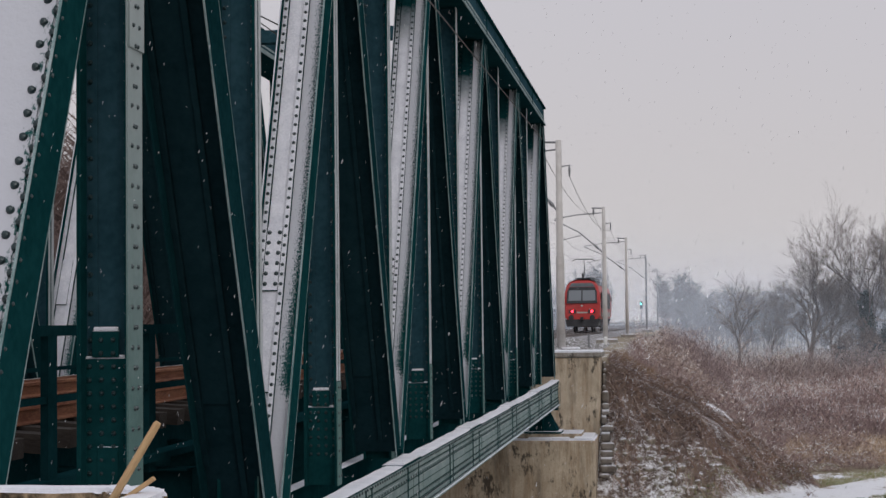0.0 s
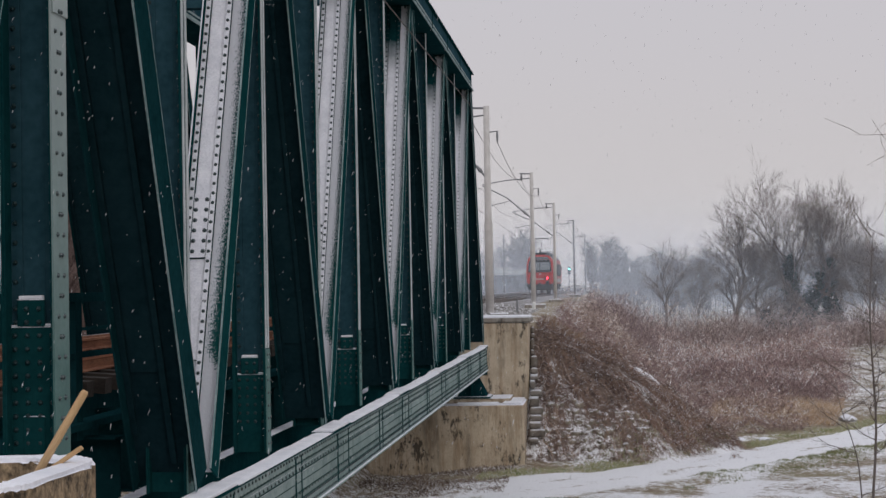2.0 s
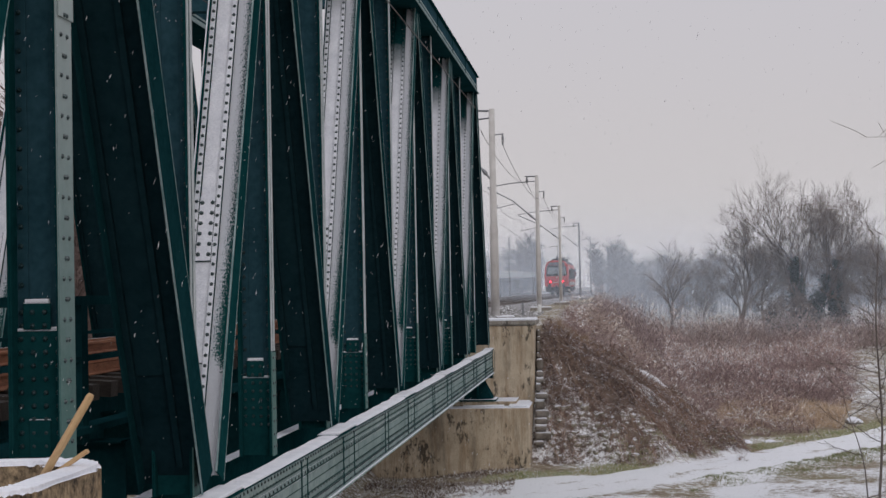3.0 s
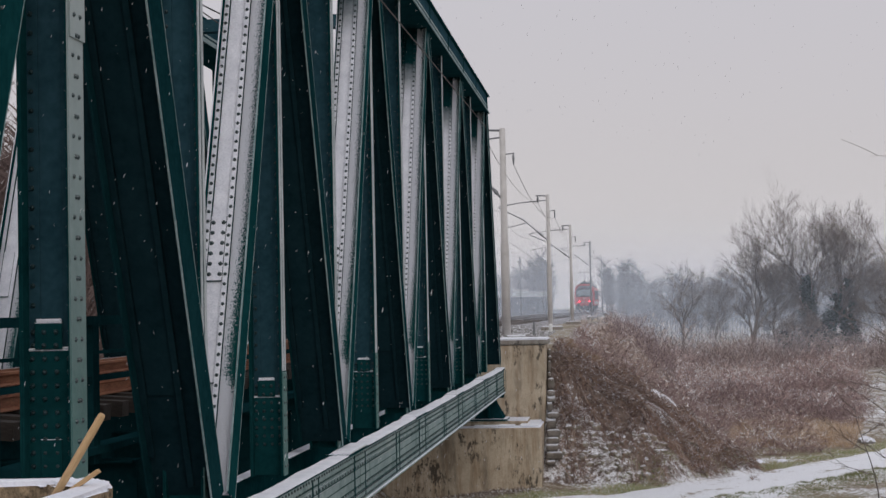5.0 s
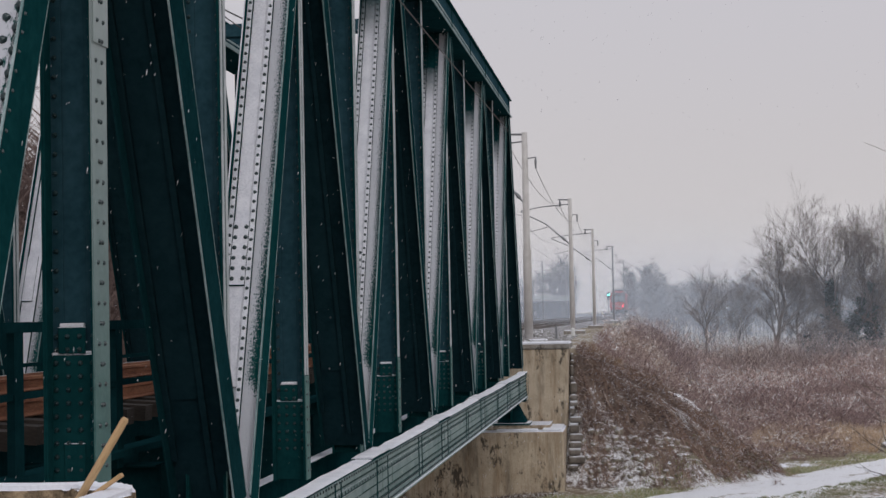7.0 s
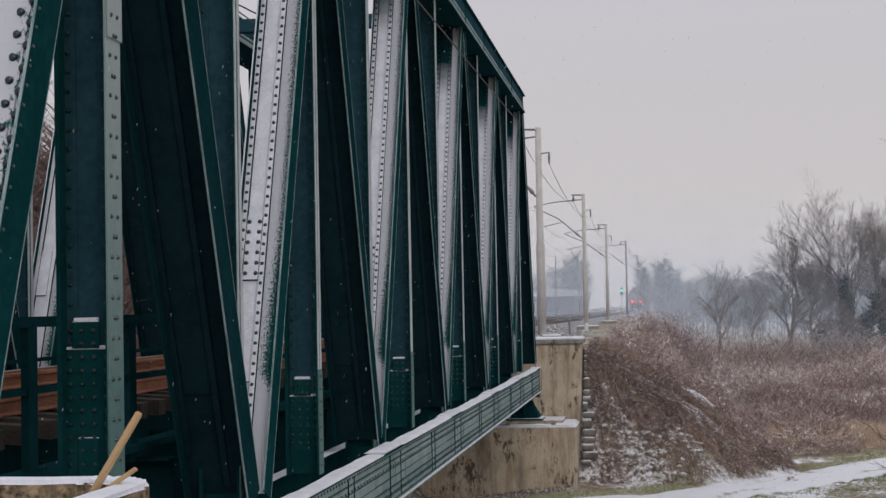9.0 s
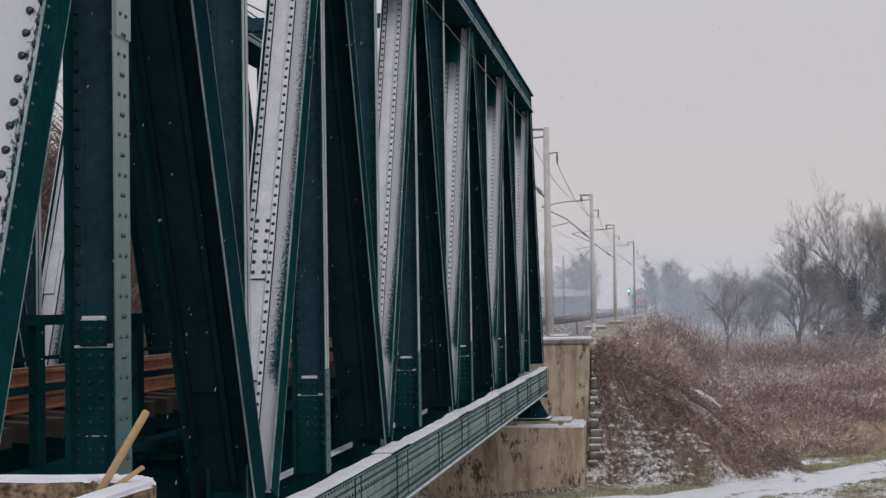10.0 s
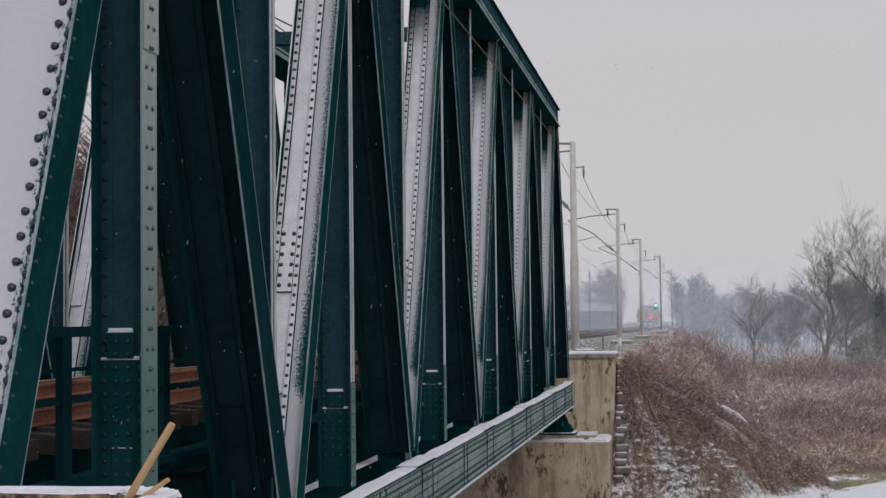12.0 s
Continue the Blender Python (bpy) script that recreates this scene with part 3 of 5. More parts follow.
def make_post(y, near, tie=-0.05, wide=False):
    za, zb = -1.1, 6.25
    hx, hy = 0.185, 0.155
    back = hy if wide else 0.035   # behind the web the outer flange is cut short to fit the camera's view, save on the first post
    web = part("post", Build().box(-hx + 0.014, hx - 0.014, -0.010, 0.010, za, zb), NAVY, bridge, "", 0, Matrix.Translation((X_T + 0.015, y, 0)))
    part("outer_flange", Build().box(hx - 0.014, hx, -hy, back, za, zb), FROSTSHEEN if wide else GREEN, web, "pale green flange, frost and sky sheen in its paint" if wide else "")
    if not wide:
        for e0, e1 in ((-hy + 0.004, -hy + 0.062), (back - 0.075, back - 0.004)):
            part("edge_snow", Build().box(hx + 0.001, hx + 0.009, e0, e1, tie + 0.10, zb), LEDGE, web, "snow-lined flange edge")
        part("lower_splice", Build().box(hx + 0.001, hx + 0.016, -hy - 0.01, back, za, tie + 0.09), FROSTSHEEN, web, "pale green lapped plate", 0.003)
    part("inner_flange", Build().box(-hx, -hx + 0.014, -hy, hy, za, zb), GREEN, web)
    for sx in (-1, 1):
        part("angle", Build().box(*sorted((sx * (hx - 0.015), sx * (hx - 0.105))), -0.026, -0.0105, za, zb), NAVY, web, "", 0.004)
        part("angle", Build().box(*sorted((sx * (hx - 0.015), sx * (hx - 0.028))), -hy + 0.004, -0.027, za, zb), GREEN, web, "", 0.003)
    part("splice_plate", Build().box(-hx + 0.02, hx - 0.02, -0.050, -0.027, za, tie - 0.19), GREEN, web, "", 0.004)
    part("tie_plate", Build().box(-hx + 0.075, hx - 0.10, -0.062, -0.0505, tie - 0.185, tie), GREEN, web, "", 0.004)
    part("ledge_snow", Build().box(-hx + 0.085, hx - 0.11, -0.060, -0.030, tie + 0.001, tie + 0.026), SNOW, web, "small ledge of snow", 0.006)
    for k in range(4):
        xx = -hx + 0.06 + 0.075 * k
        part("ledge_snow", Build().box(xx - 0.035, xx + 0.035, -0.049, -0.029, tie - 0.1895, tie - 0.176 + 0.008 * (k % 2)), SNOW, web, "", 0.008)
    if near:
        rv = rivet_rows([(-hx + 0.055, -0.026), (hx - 0.055, -0.026)], tie + 0.12, zb, 0.135, (0, -1, 0), 0.019, 0.016, 8, False)
        for k in range(int((tie + 0.85) / 0.092)):
            for xx in np.linspace(-hx + 0.055, hx - 0.055, 4):
                rv.dome((xx, -0.050 if k > 1 else -0.030 - 0.032 * (abs(xx) < 0.08), tie - 0.065 - 0.092 * k), (0, -1, 0), 0.019, 0.017)
        tagged(part("rivets", rv, RIVET, web, "rows of dark rivet heads"), kind="stuff")
        ed = Build()
        z = za + 0.1
        k = 0
        while z < zb:
            for dy in (((0.05, -0.075) if k % 2 else (0.018, -0.03)) if wide else ((-0.12, 0.0) if z < tie + 0.05 else ())):
                ed.dome((hx + (0.0 if wide and z < 2.62 else 0.013), dy, z), (1, 0, 0), 0.018, 0.017)
            z += 0.14
            k += 1
        tagged(part("rivets", ed, RIVET, web), kind="stuff")
        if wide:
            part("flange_splice", Build().box(hx + 0.001, hx + 0.013, -hy + 0.012, hy + 0.012, 2.62, zb), FROSTSHEEN, web, "pale lapped plate", 0.003)
            part("patch_plate", Build().box(-0.075, 0.075, -0.062, -0.0505, tie - 1.06, tie - 0.80), GREEN, web, "", 0.004)
    return web


def make_chords(side_x, near):
    """Bottom and top chords: plated boxes with angles, stiffeners, joint plates and snow."""
    y0, y1 = LOWER[0] - 0.30, LOWER[-1] + 0.12
    at = Matrix.Translation((side_x, 0, 0))
    low = part("bottom_chord", Build().box(0.39, 0.42, y0, y1, -1.84, -1.17), PALE, bridge, "pale green plate girder with the sky's sheen in its paint", 0, at)
    part("inner_web", Build().box(-0.42, -0.39, y0, y1, -1.84, -1.17), GREEN, low)
    part("floor_plate", Build().box(-0.389, 0.389, y0, y1, -1.83, -1.80), GREEN, low)
    part("top_flange", Build().box(0.20, 0.455, y0, y1, -1.169, -1.150), GREEN, low)
    part("inner_top_flange", Build().box(-0.455, -0.28, y0, y1, -1.169, -1.150), GREEN, low)
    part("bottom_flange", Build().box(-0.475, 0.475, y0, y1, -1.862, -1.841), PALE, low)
    rnd, n = random.Random(5), 90
    vs = []
    for k in range(n + 1):
        y, w, h = y0 + (y1 - y0) * k / n, rnd.uniform(-0.012, 0.010), rnd.uniform(0.012, 0.034)
        vs += [(0.215, y, -1.1495), (0.452, y, -1.1495), (0.450 + w * 0.4, y, -1.1495 + h * 0.6), (0.40, y, -1.1495 + h), (0.24 + w, y, -1.1495 + h)]
    snow = Build().add(vs, [(5 * k + i, 5 * k + (i + 1) % 5, 5 * k + 5 + (i + 1) % 5, 5 * k + 5 + i) for k in range(n) for i in range(5)] + [(4, 3, 2, 1, 0), tuple(5 * n + i for i in range(5))])
    part("flange_snow", snow, SNOW, low, "strip of fresh snow on the flange")
    for z in (-1.24, -1.77):
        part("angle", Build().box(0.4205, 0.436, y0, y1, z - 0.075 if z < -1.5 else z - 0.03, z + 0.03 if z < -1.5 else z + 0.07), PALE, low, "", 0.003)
    for j, (za, zb, o) in enumerate(((-1.66, -1.33, 0.428), (-1.60, -1.40, 0.437))):
        for k in range(6):
            yc = LOWER[k] + PANEL * 0.5
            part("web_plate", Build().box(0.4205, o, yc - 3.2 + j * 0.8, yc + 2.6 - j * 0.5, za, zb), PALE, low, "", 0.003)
    # Raised dark strips stand in for the shadow gaps between the chord's plates.
    for z in (-1.285, -1.385, -1.50, -1.615, -1.70):
        part("seam_shadow", Build().box(0.4290, 0.4425, y0, y1, z - 0.0045, z + 0.0045), SEAMSHADOW, low, "dark strip painted for a shadow gap")
    for k in range(13):
        y = LOWER[0] + PANEL * k / 2
        part("stiffener", Build().box(0.4375, 0.452, y - 0.30 + 0.55 * (k % 2), y - 0.285 + 0.55 * (k % 2), -1.82, -1.19), GREEN, low)
        if near:
            part("stiffener", Build().box(0.4375, 0.449, y + 0.62, y + 0.632, -1.80, -1.2), GREEN, low)
    for k, y in enumerate(LOWER):
        part("node_plate", Build().box(0.18, 0.46, max(y - 0.75, y0), min(y + 0.75, y1), -1.149, -1.128), GREEN, low, "", 0.003)
        part("node_snow", Build().box(0.22, 0.462, max(y - 0.7, y0), min(y + 0.7, y1), -1.1275, -1.098), SNOW, low, "snow on a joint plate", 0.012)
    if near:
        rv = Build()
        for z, step, off in ((-1.205, 0.16, 0.4365), (-1.28, 0.16, 0.421), (-1.36, 0.2, 0.4285), (-1.63, 0.2, 0.4285), (-1.72, 0.11, 0.4365), (-1.80, 0.11, 0.4365)):
            y = y0 + 0.1
            while y < y1:
                rv.dome((off, y, z), (1, 0, 0), 0.020, 0.015, 6)
                y += step
        tagged(part("rivets", rv, RIVET, low, "rows of dark rivet heads"), kind="stuff")
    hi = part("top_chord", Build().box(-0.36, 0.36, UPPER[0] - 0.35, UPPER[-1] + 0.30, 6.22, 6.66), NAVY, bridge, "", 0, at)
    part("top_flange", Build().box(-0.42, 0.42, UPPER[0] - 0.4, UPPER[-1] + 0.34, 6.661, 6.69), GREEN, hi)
    # The soffit's shade comes from its darker paint.
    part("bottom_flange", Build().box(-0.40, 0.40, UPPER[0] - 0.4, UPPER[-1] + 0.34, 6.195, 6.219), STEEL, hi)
    part("edge_snow", Build().box(0.4005, 0.415, UPPER[0] - 0.4, UPPER[-1] + 0.34, 6.195, 6.225), EDGELINE, hi, "snow-dusted edge")
    part("flange_snow", Build().box(-0.41, 0.41, UPPER[0] - 0.38, UPPER[-1] + 0.32, 6.6905, 6.72), SNOW, hi, "", 0.01)
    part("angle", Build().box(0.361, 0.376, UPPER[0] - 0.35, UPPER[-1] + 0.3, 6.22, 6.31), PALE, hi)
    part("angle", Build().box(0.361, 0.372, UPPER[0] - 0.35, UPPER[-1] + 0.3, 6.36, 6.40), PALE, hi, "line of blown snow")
    for k in range(11):
        y = UPPER[0] + PANEL * k / 2
        part("stiffener", Build().box(0.377, 0.392, y - 0.3, y - 0.28, 6.22, 6.66), GREEN, hi)
    return low, hi


def make_truss(side_x, near):
    global X_T
    X_T = side_x
    make_chords(side_x, near)
    for k, y in enumerate(UPPER):
        make_post(y, near, 0.66 if k == 0 else -0.05, k == 0)
        if k < 5:
            make_post(LOWER[k + 1], near)
        if k:
            make_diagonal(LOWER[k] + (0.265, -0.13, 0.0, 0.0, 0.0)[k - 1], Z_LOW, y + (0.045, -0.13, 0.0, 0.0, 0.0)[k - 1], Z_UP, -0.18, 0.30, 0.155, near)
        if k < 5:
            make_diagonal(LOWER[k + 1] + (0.22 if k == 0 else 0.07), Z_LOW, y + (0.18 if k == 0 else 0.10), Z_UP, -0.28, 0.30, 0.205 if k == 0 else 0.16, near)
    make_diagonal(LOWER[0], Z_LOW, UPPER[0] - 0.06, Z_UP, -0.42, 0.40, 0.175, near, True)
    make_diagonal(LOWER[6], Z_LOW, UPPER[5], Z_UP, -0.36, 0.36, 0.22, near, True)


make_truss(-3.9, True)
make_truss(-8.6, False)


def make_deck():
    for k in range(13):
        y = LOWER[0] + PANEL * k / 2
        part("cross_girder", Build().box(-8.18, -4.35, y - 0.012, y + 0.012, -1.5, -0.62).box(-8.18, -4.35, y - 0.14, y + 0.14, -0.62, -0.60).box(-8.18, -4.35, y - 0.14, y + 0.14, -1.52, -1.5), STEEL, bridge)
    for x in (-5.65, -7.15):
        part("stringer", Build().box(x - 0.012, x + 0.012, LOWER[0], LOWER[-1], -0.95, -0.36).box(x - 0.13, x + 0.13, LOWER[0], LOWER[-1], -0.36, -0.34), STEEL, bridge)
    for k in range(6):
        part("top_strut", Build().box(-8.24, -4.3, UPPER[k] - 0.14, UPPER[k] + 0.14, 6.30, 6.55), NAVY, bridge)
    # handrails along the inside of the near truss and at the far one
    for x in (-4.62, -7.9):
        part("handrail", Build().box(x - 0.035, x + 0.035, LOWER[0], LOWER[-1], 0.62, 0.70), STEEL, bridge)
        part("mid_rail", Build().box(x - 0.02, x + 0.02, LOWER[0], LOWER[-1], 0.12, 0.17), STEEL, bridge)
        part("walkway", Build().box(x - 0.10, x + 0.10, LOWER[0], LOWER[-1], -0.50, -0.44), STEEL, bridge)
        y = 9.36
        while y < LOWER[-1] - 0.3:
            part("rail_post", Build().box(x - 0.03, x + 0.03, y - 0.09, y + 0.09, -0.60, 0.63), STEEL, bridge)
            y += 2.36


make_deck()


# ---- bearings at the far end ----
for x in (-3.9, -8.6):
    shoe = thing("bridge_bearing", "dark green cast steel bearing under the truss end", "bearing", "bridge bearings", m=Matrix.Translation((x, LOWER[-1] - 0.1, 0)))
    w = [(-0.46, -0.5, -2.66), (0.46, -0.5, -2.66), (0.46, 0.5, -2.66), (-0.46, 0.5, -2.66), (-0.15, -0.14, -1.99), (0.15, -0.14, -1.99), (0.15, 0.14, -1.99), (-0.15, 0.14, -1.99)]
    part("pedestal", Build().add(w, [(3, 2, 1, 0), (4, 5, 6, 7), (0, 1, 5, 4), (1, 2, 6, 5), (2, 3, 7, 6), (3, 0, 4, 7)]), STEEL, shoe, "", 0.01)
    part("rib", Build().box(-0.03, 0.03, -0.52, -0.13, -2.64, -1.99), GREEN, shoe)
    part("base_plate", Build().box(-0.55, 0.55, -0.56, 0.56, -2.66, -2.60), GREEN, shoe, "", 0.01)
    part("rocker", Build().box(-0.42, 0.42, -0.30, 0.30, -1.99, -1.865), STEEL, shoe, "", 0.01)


# ---- the railway beyond and on the bridge ----
RAIL = [(-0.065, 0.0), (0.065, 0.0), (0.065, 0.012), (0.012, 0.03), (0.010, 0.115), (0.036, 0.125), (0.034, 0.155), (0.02, 0.162), (-0.02, 0.162), (-0.034, 0.155), (-0.036, 0.125), (-0.010, 0.115), (-0.012, 0.03), (-0.065, 0.012)]


def sweep(section, path, lift=0.0):
    b, n = Build(), len(section)
    vs, fs = [], []
    for i, (x, y, z) in enumerate(path):
        x2, y2, _ = path[min(i + 1, len(path) - 1)]
        x1, y1, _ = path[max(i - 1, 0)]
        a = math.atan2(-(x2 - x1), y2 - y1)
        vs += [(x + u * math.cos(a), y + u * math.sin(a), z + w + lift) for u, w in section]
    for i in range(len(path) - 1):
        fs += [(i * n + k, i * n + (k + 1) % n, (i + 1) * n + (k + 1) % n, (i + 1) * n + k) for k in range(n)]
    return b.add(vs, fs)


def cant(y):
    return float(np.interp(y, [-60, 52, 110, 500], [0.10, 0.10, 0.05, 0.05]))


def make_track(offset, y0, y1, label, bridge_too):
    tr = thing("railway_track", label, "railway track", "tracks", "structure")
    ys = list(np.arange(y0, 160, 4.0)) + list(np.arange(160, y1, 10.0))
    for s, lift in ((0.75, 0.0), (-0.75, 1.0)):
        line = [(track_x(y) + offset + s, y, track_z(y) - 0.162 + lift * cant(y)) for y in ys]
        if bridge_too:
            part("rail", sweep(RAIL, [q for q in line if q[1] < 52]), RUST, tr, "rust-brown steel rail")
        part("rail", sweep(RAIL, [q for q in line if q[1] > 50]), RAILDARK, tr, "dull brown steel rail")
        part("rail_head", sweep([(-0.03, 0.1625), (0.03, 0.1625), (0.02, 0.166), (-0.02, 0.166)], line), RAILTOP, tr, "worn bright running surface")
    if bridge_too:
        for s, lift in ((0.52, 0.12), (-0.52, 0.88)):
            line = [(track_x(y) + offset + s, y, track_z(y) - 0.162 + lift * 0.10) for y in (4.0, 30.0, 52.0)]
            part("guard_rail", sweep(RAIL, line), RUST, tr, "rusty inner guard rail")
    me = Build().box(-1.25, 1.25, -0.12, 0.12, -0.16, 0.0).mesh("sleeper")
    me.materials.append(SLEEPER)
    y, count = max(y0, 5.0), 0
    rest = Build()
    while y < 230:
        m = pose(track_x(y) + offset, y, track_z(y) - 0.165 + cant(y) / 2, 0, math.degrees(math.atan2(cant(y), 1.5)), 0)
        if count < 200:
            part("sleeper", me, None, tr, "", 0, m)
        else:
            rest.box(-1.25, 1.25, -0.12, 0.12, -0.16, 0.0, m)
        count += 1
        y += 0.62
    if rest.v:
        tagged(part("far_sleepers", rest, SLEEPER, tr), kind="stuff")
    return tr


make_track(0.0, 3.0, 520, "rusty single railway track on timber sleepers", True)
make_track(-4.6, 54.0, 520, "second railway track beside the first on ballast", False)

BALLAST = with_snow(plain("ballast", (0.10, 0.092, 0.085), (0.24, 0.225, 0.21), 3.0, 0.95, 0, 1.0, fine=16), 0.85, 1.2, 10.0, 0.7, 0.35)
STONE = islands("ballast_stones", [(0.10, 0.09, 0.085), (0.22, 0.21, 0.20), (0.32, 0.31, 0.30), (0.72, 0.72, 0.75)])


def make_ballast():
    ys = list(np.arange(52.3, 120, 2.0)) + list(np.arange(120, 500, 8.0))
    line = [(track_x(y), y, track_z(y)) for y in ys]
    b = sweep([(-7.4, -0.52), (-6.4, -0.19), (1.6, -0.17), (2.5, -0.52)], line)
    tagged(part("ballast_bed", b, BALLAST), "grey crushed stone ballast bed with snow between the stones", "ballast", kind="structure")
    rnd, st = random.Random(8), Build()
    for k in range(5200):
        y = 52.4 + 40 * rnd.random() ** 1.8
        u = rnd.uniform(1.0, 3.6)
        x = track_x(y) + u
        z = max(track_z(y) + float(np.interp(u, [1.0, 1.6, 2.5, 3.6], [-0.17, -0.17, -0.50, -0.50])), land(x, y))
        r = rnd.uniform(0.03, 0.075)
        st.dome((x, y, z - 0.01), (rnd.uniform(-0.4, 0.4), rnd.uniform(-0.4, 0.4), 1), r, r * 1.1, 5)
    tagged(part("ballast_stones", st, STONE), "loose ballast stones, some capped with snow", "stones", kind="stuff")


make_ballast()


# ---- overhead line ----
def make_mast(x, y, base, height, slim, arm=True, flip=1):
    mast = thing("catenary_mast", "pale grey catenary mast with cantilever arms and insulators", "catenary mast", "catenary masts", m=Matrix.Translation((x, y, base)))
    r = 0.125 * slim
    mat = MASTCON if slim > 0.9 else GALV
    part("pole", Build().tube([(0, 0, 0), (0, 0, 3.6), (0, 0, 3.75), (0, 0, height)], [r * 1.25, r * 1.2, r, r * 0.85], 10), mat, mast, "", 0, None, True)
    part("footing", Build().box(-0.55, 0.75, -0.45, 0.45, -0.8, 0.05), GREYCON, mast, "low concrete footing with snow", 0.03)
    part("footing_snow", Build().box(-0.52, 0.72, -0.42, 0.42, 0.051, 0.095), SNOW, mast, "", 0.02)
    if arm:
        dx = flip * (track_x(y) - x)
        top = height - 0.35
        part("top_tube", Build().tube([(0, 0, top), (dx * 0.55, 0, top - 0.12), (dx, 0, top - 0.35)], [0.035, 0.035, 0.03], 6), GALV, mast)
        part("cantilever_tube", Build().tube([(0, 0, height - 2.9), (dx * 0.5, 0, height - 1.55), (dx, 0, top - 0.4)], [0.045, 0.04, 0.035], 6), GALV, mast)
        part("steady_arm", Build().tube([(dx * 0.45, 0, height - 1.75), (dx * 0.95, 0, height - 2.1)], [0.025, 0.02], 5), GALV, mast)
        part("insulator", Build().tube([(dx * 0.10, 0, height - 2.63), (dx * 0.13, 0, height - 2.55), (dx * 0.2, 0, height - 2.36)], [0.05, 0.085, 0.05], 8), GALV, mast, "grey insulator")
        part("feeder_bracket", Build().tube([(0, 0, height - 1.05), (flip * 0.46, 0, height - 1.0)], [0.028, 0.022], 5), GALV, mast)
        part("feeder_insulator", Build().tube([(0.42 * flip, 0, height - 1.0), (0.42 * flip, 0, height - 1.18), (0.42 * flip, 0, height - 1.45)], [0.025, 0.05, 0.03], 8), GALV, mast, "grey insulator")
        part("head_bracket", Build().tube([(0, 0, height - 0.08), (-0.75, 0, height - 0.05)], [0.045, 0.045], 5), GALV, mast)
        part("line_insulator", Build().tube([(-0.62, 0, height - 0.1), (-0.62, 0, height - 0.3), (-0.62, 0, height - 0.5)], [0.03, 0.08, 0.03], 8), GALV, mast)
    return mast


MASTS = [(-4.41, 64.8, -0.49, 8.3, 1.1), (-4.22, 102.4, -0.60, 8.3, 1.0), (-3.91, 140.1, -0.66, 8.3, 0.93), (-3.09, 191.2, -0.62, 8.75, 0.85), (-2.51, 264.3, -0.6, 9.3, 0.8)]
for row in MASTS:
    make_mast(*row)
for x, y in ((-13.5, 229.0), (-11.6, 259.0)):
    make_mast(x, y, -0.7, 8.4, 0.8, False)


def wire(name, label, pts, r, sag=0.0):
    line = []
    for a, b in zip(pts[:-1], pts[1:]):
        for k in range(8):
            u = k / 8
            p = Vector(a).lerp(Vector(b), u)
            p.z -= sag * 4 * u * (1 - u)
            line.append(p)
    line.append(Vector(pts[-1]))
    ob = part(name, Build().tube(line, [r] * len(line), 4), WIRE)
    return tagged(ob, label, "overhead wire", "overhead wires")


ys = [8.0, 30.0, 52.0] + [m[1] for m in MASTS] + [330.0, 400.0]
wire("contact_wire", "dark contact wire hung over the railway track", [(track_x(y), y, track_z(y) + 5.45) for y in ys], 0.012)
wire("messenger_wire", "dark sagging messenger wire over the railway track", [(track_x(y), y, track_z(y) + 6.95 if y > 55 else 5.9) for y in ys], 0.014, 0.5)
wire("contact_wire", "dark contact wire hung over the second track", [(track_x(y) - 4.6, y, track_z(y) + 5.45) for y in ys[2:]], 0.012)
wire("messenger_wire", "dark sagging messenger wire over the second track", [(track_x(y) - 4.6, y, track_z(y) + 6.95) for y in ys[2:]], 0.014, 0.5)
wire("feeder_wire", "thin feeder wire along the masts", [(m[0] + 0.42, m[1], m[2] + m[3] - 1.45) for m in MASTS], 0.012, 0.7)
wire("feeder_wire", "thin feeder wire along the bridge truss", [(-3.1, 8.0, 4.6), (-3.22, 21.5, 5.05), (-3.2, 40.5, 5.24), (-4.95, 64.8, 7.7)], 0.013, 0.0)
wire("line_wire", "thick line wire between the mast heads", [(-5.03, 64.8, 7.3)] + [(m[0] - 0.62, m[1], m[2] + m[3] - 0.5) for m in MASTS[1:]], 0.014, 0.6)


def make_signal():
    s = thing("railway_signal", "slim railway signal on a post showing green", "signal", m=Matrix.Translation((-5.8, 300.0, -0.7)))
    part("post", Build().tube([(0, 0, 0), (0, 0, 4.6)], [0.08, 0.07], 8), GALV, s)
    part("head", Build().box(-0.24, 0.24, -0.14, 0.14, 3.2, 4.55), NAVY, s, "black signal head", 0.02)
    part("green_lamp", Build().dome((0, -0.14, 4.1), (0, -1, 0), 0.15, 0.05, 10), lamp_glow("green_light", (0.10, 0.9, 0.72), 9.0), s, "lit green lamp")
    part("hood", Build().box(-0.18, 0.18, -0.34, -0.141, 4.27, 4.31), NAVY, s)


def make_posts():
    """Small lineside posts beyond the abutment."""
    k = thing("marker_post", "short white-painted marker post in the ballast", "marker post", m=Matrix.Translation((-3.5, 85.0, -0.75)))
    part("stake", Build().tube([(0, 0, 0), (0, 0, 0.50), (0, 0, 0.56)], [0.10, 0.10, 0.05], 10), CREAM_WHITE, k)
    g = thing("fence_post", "thin grey steel post beside the track", "post", m=Matrix.Translation((-3.85, 75.0, -0.75)))
    part("stake", Build().tube([(0, 0, 0), (0, 0, 0.80)], [0.05, 0.05], 8), GALV, g)


CREAM_WHITE = plain("white_marker_paint", (0.62, 0.62, 0.60), (0.78, 0.78, 0.76), 5.0, 0.6)
make_posts()
make_signal()


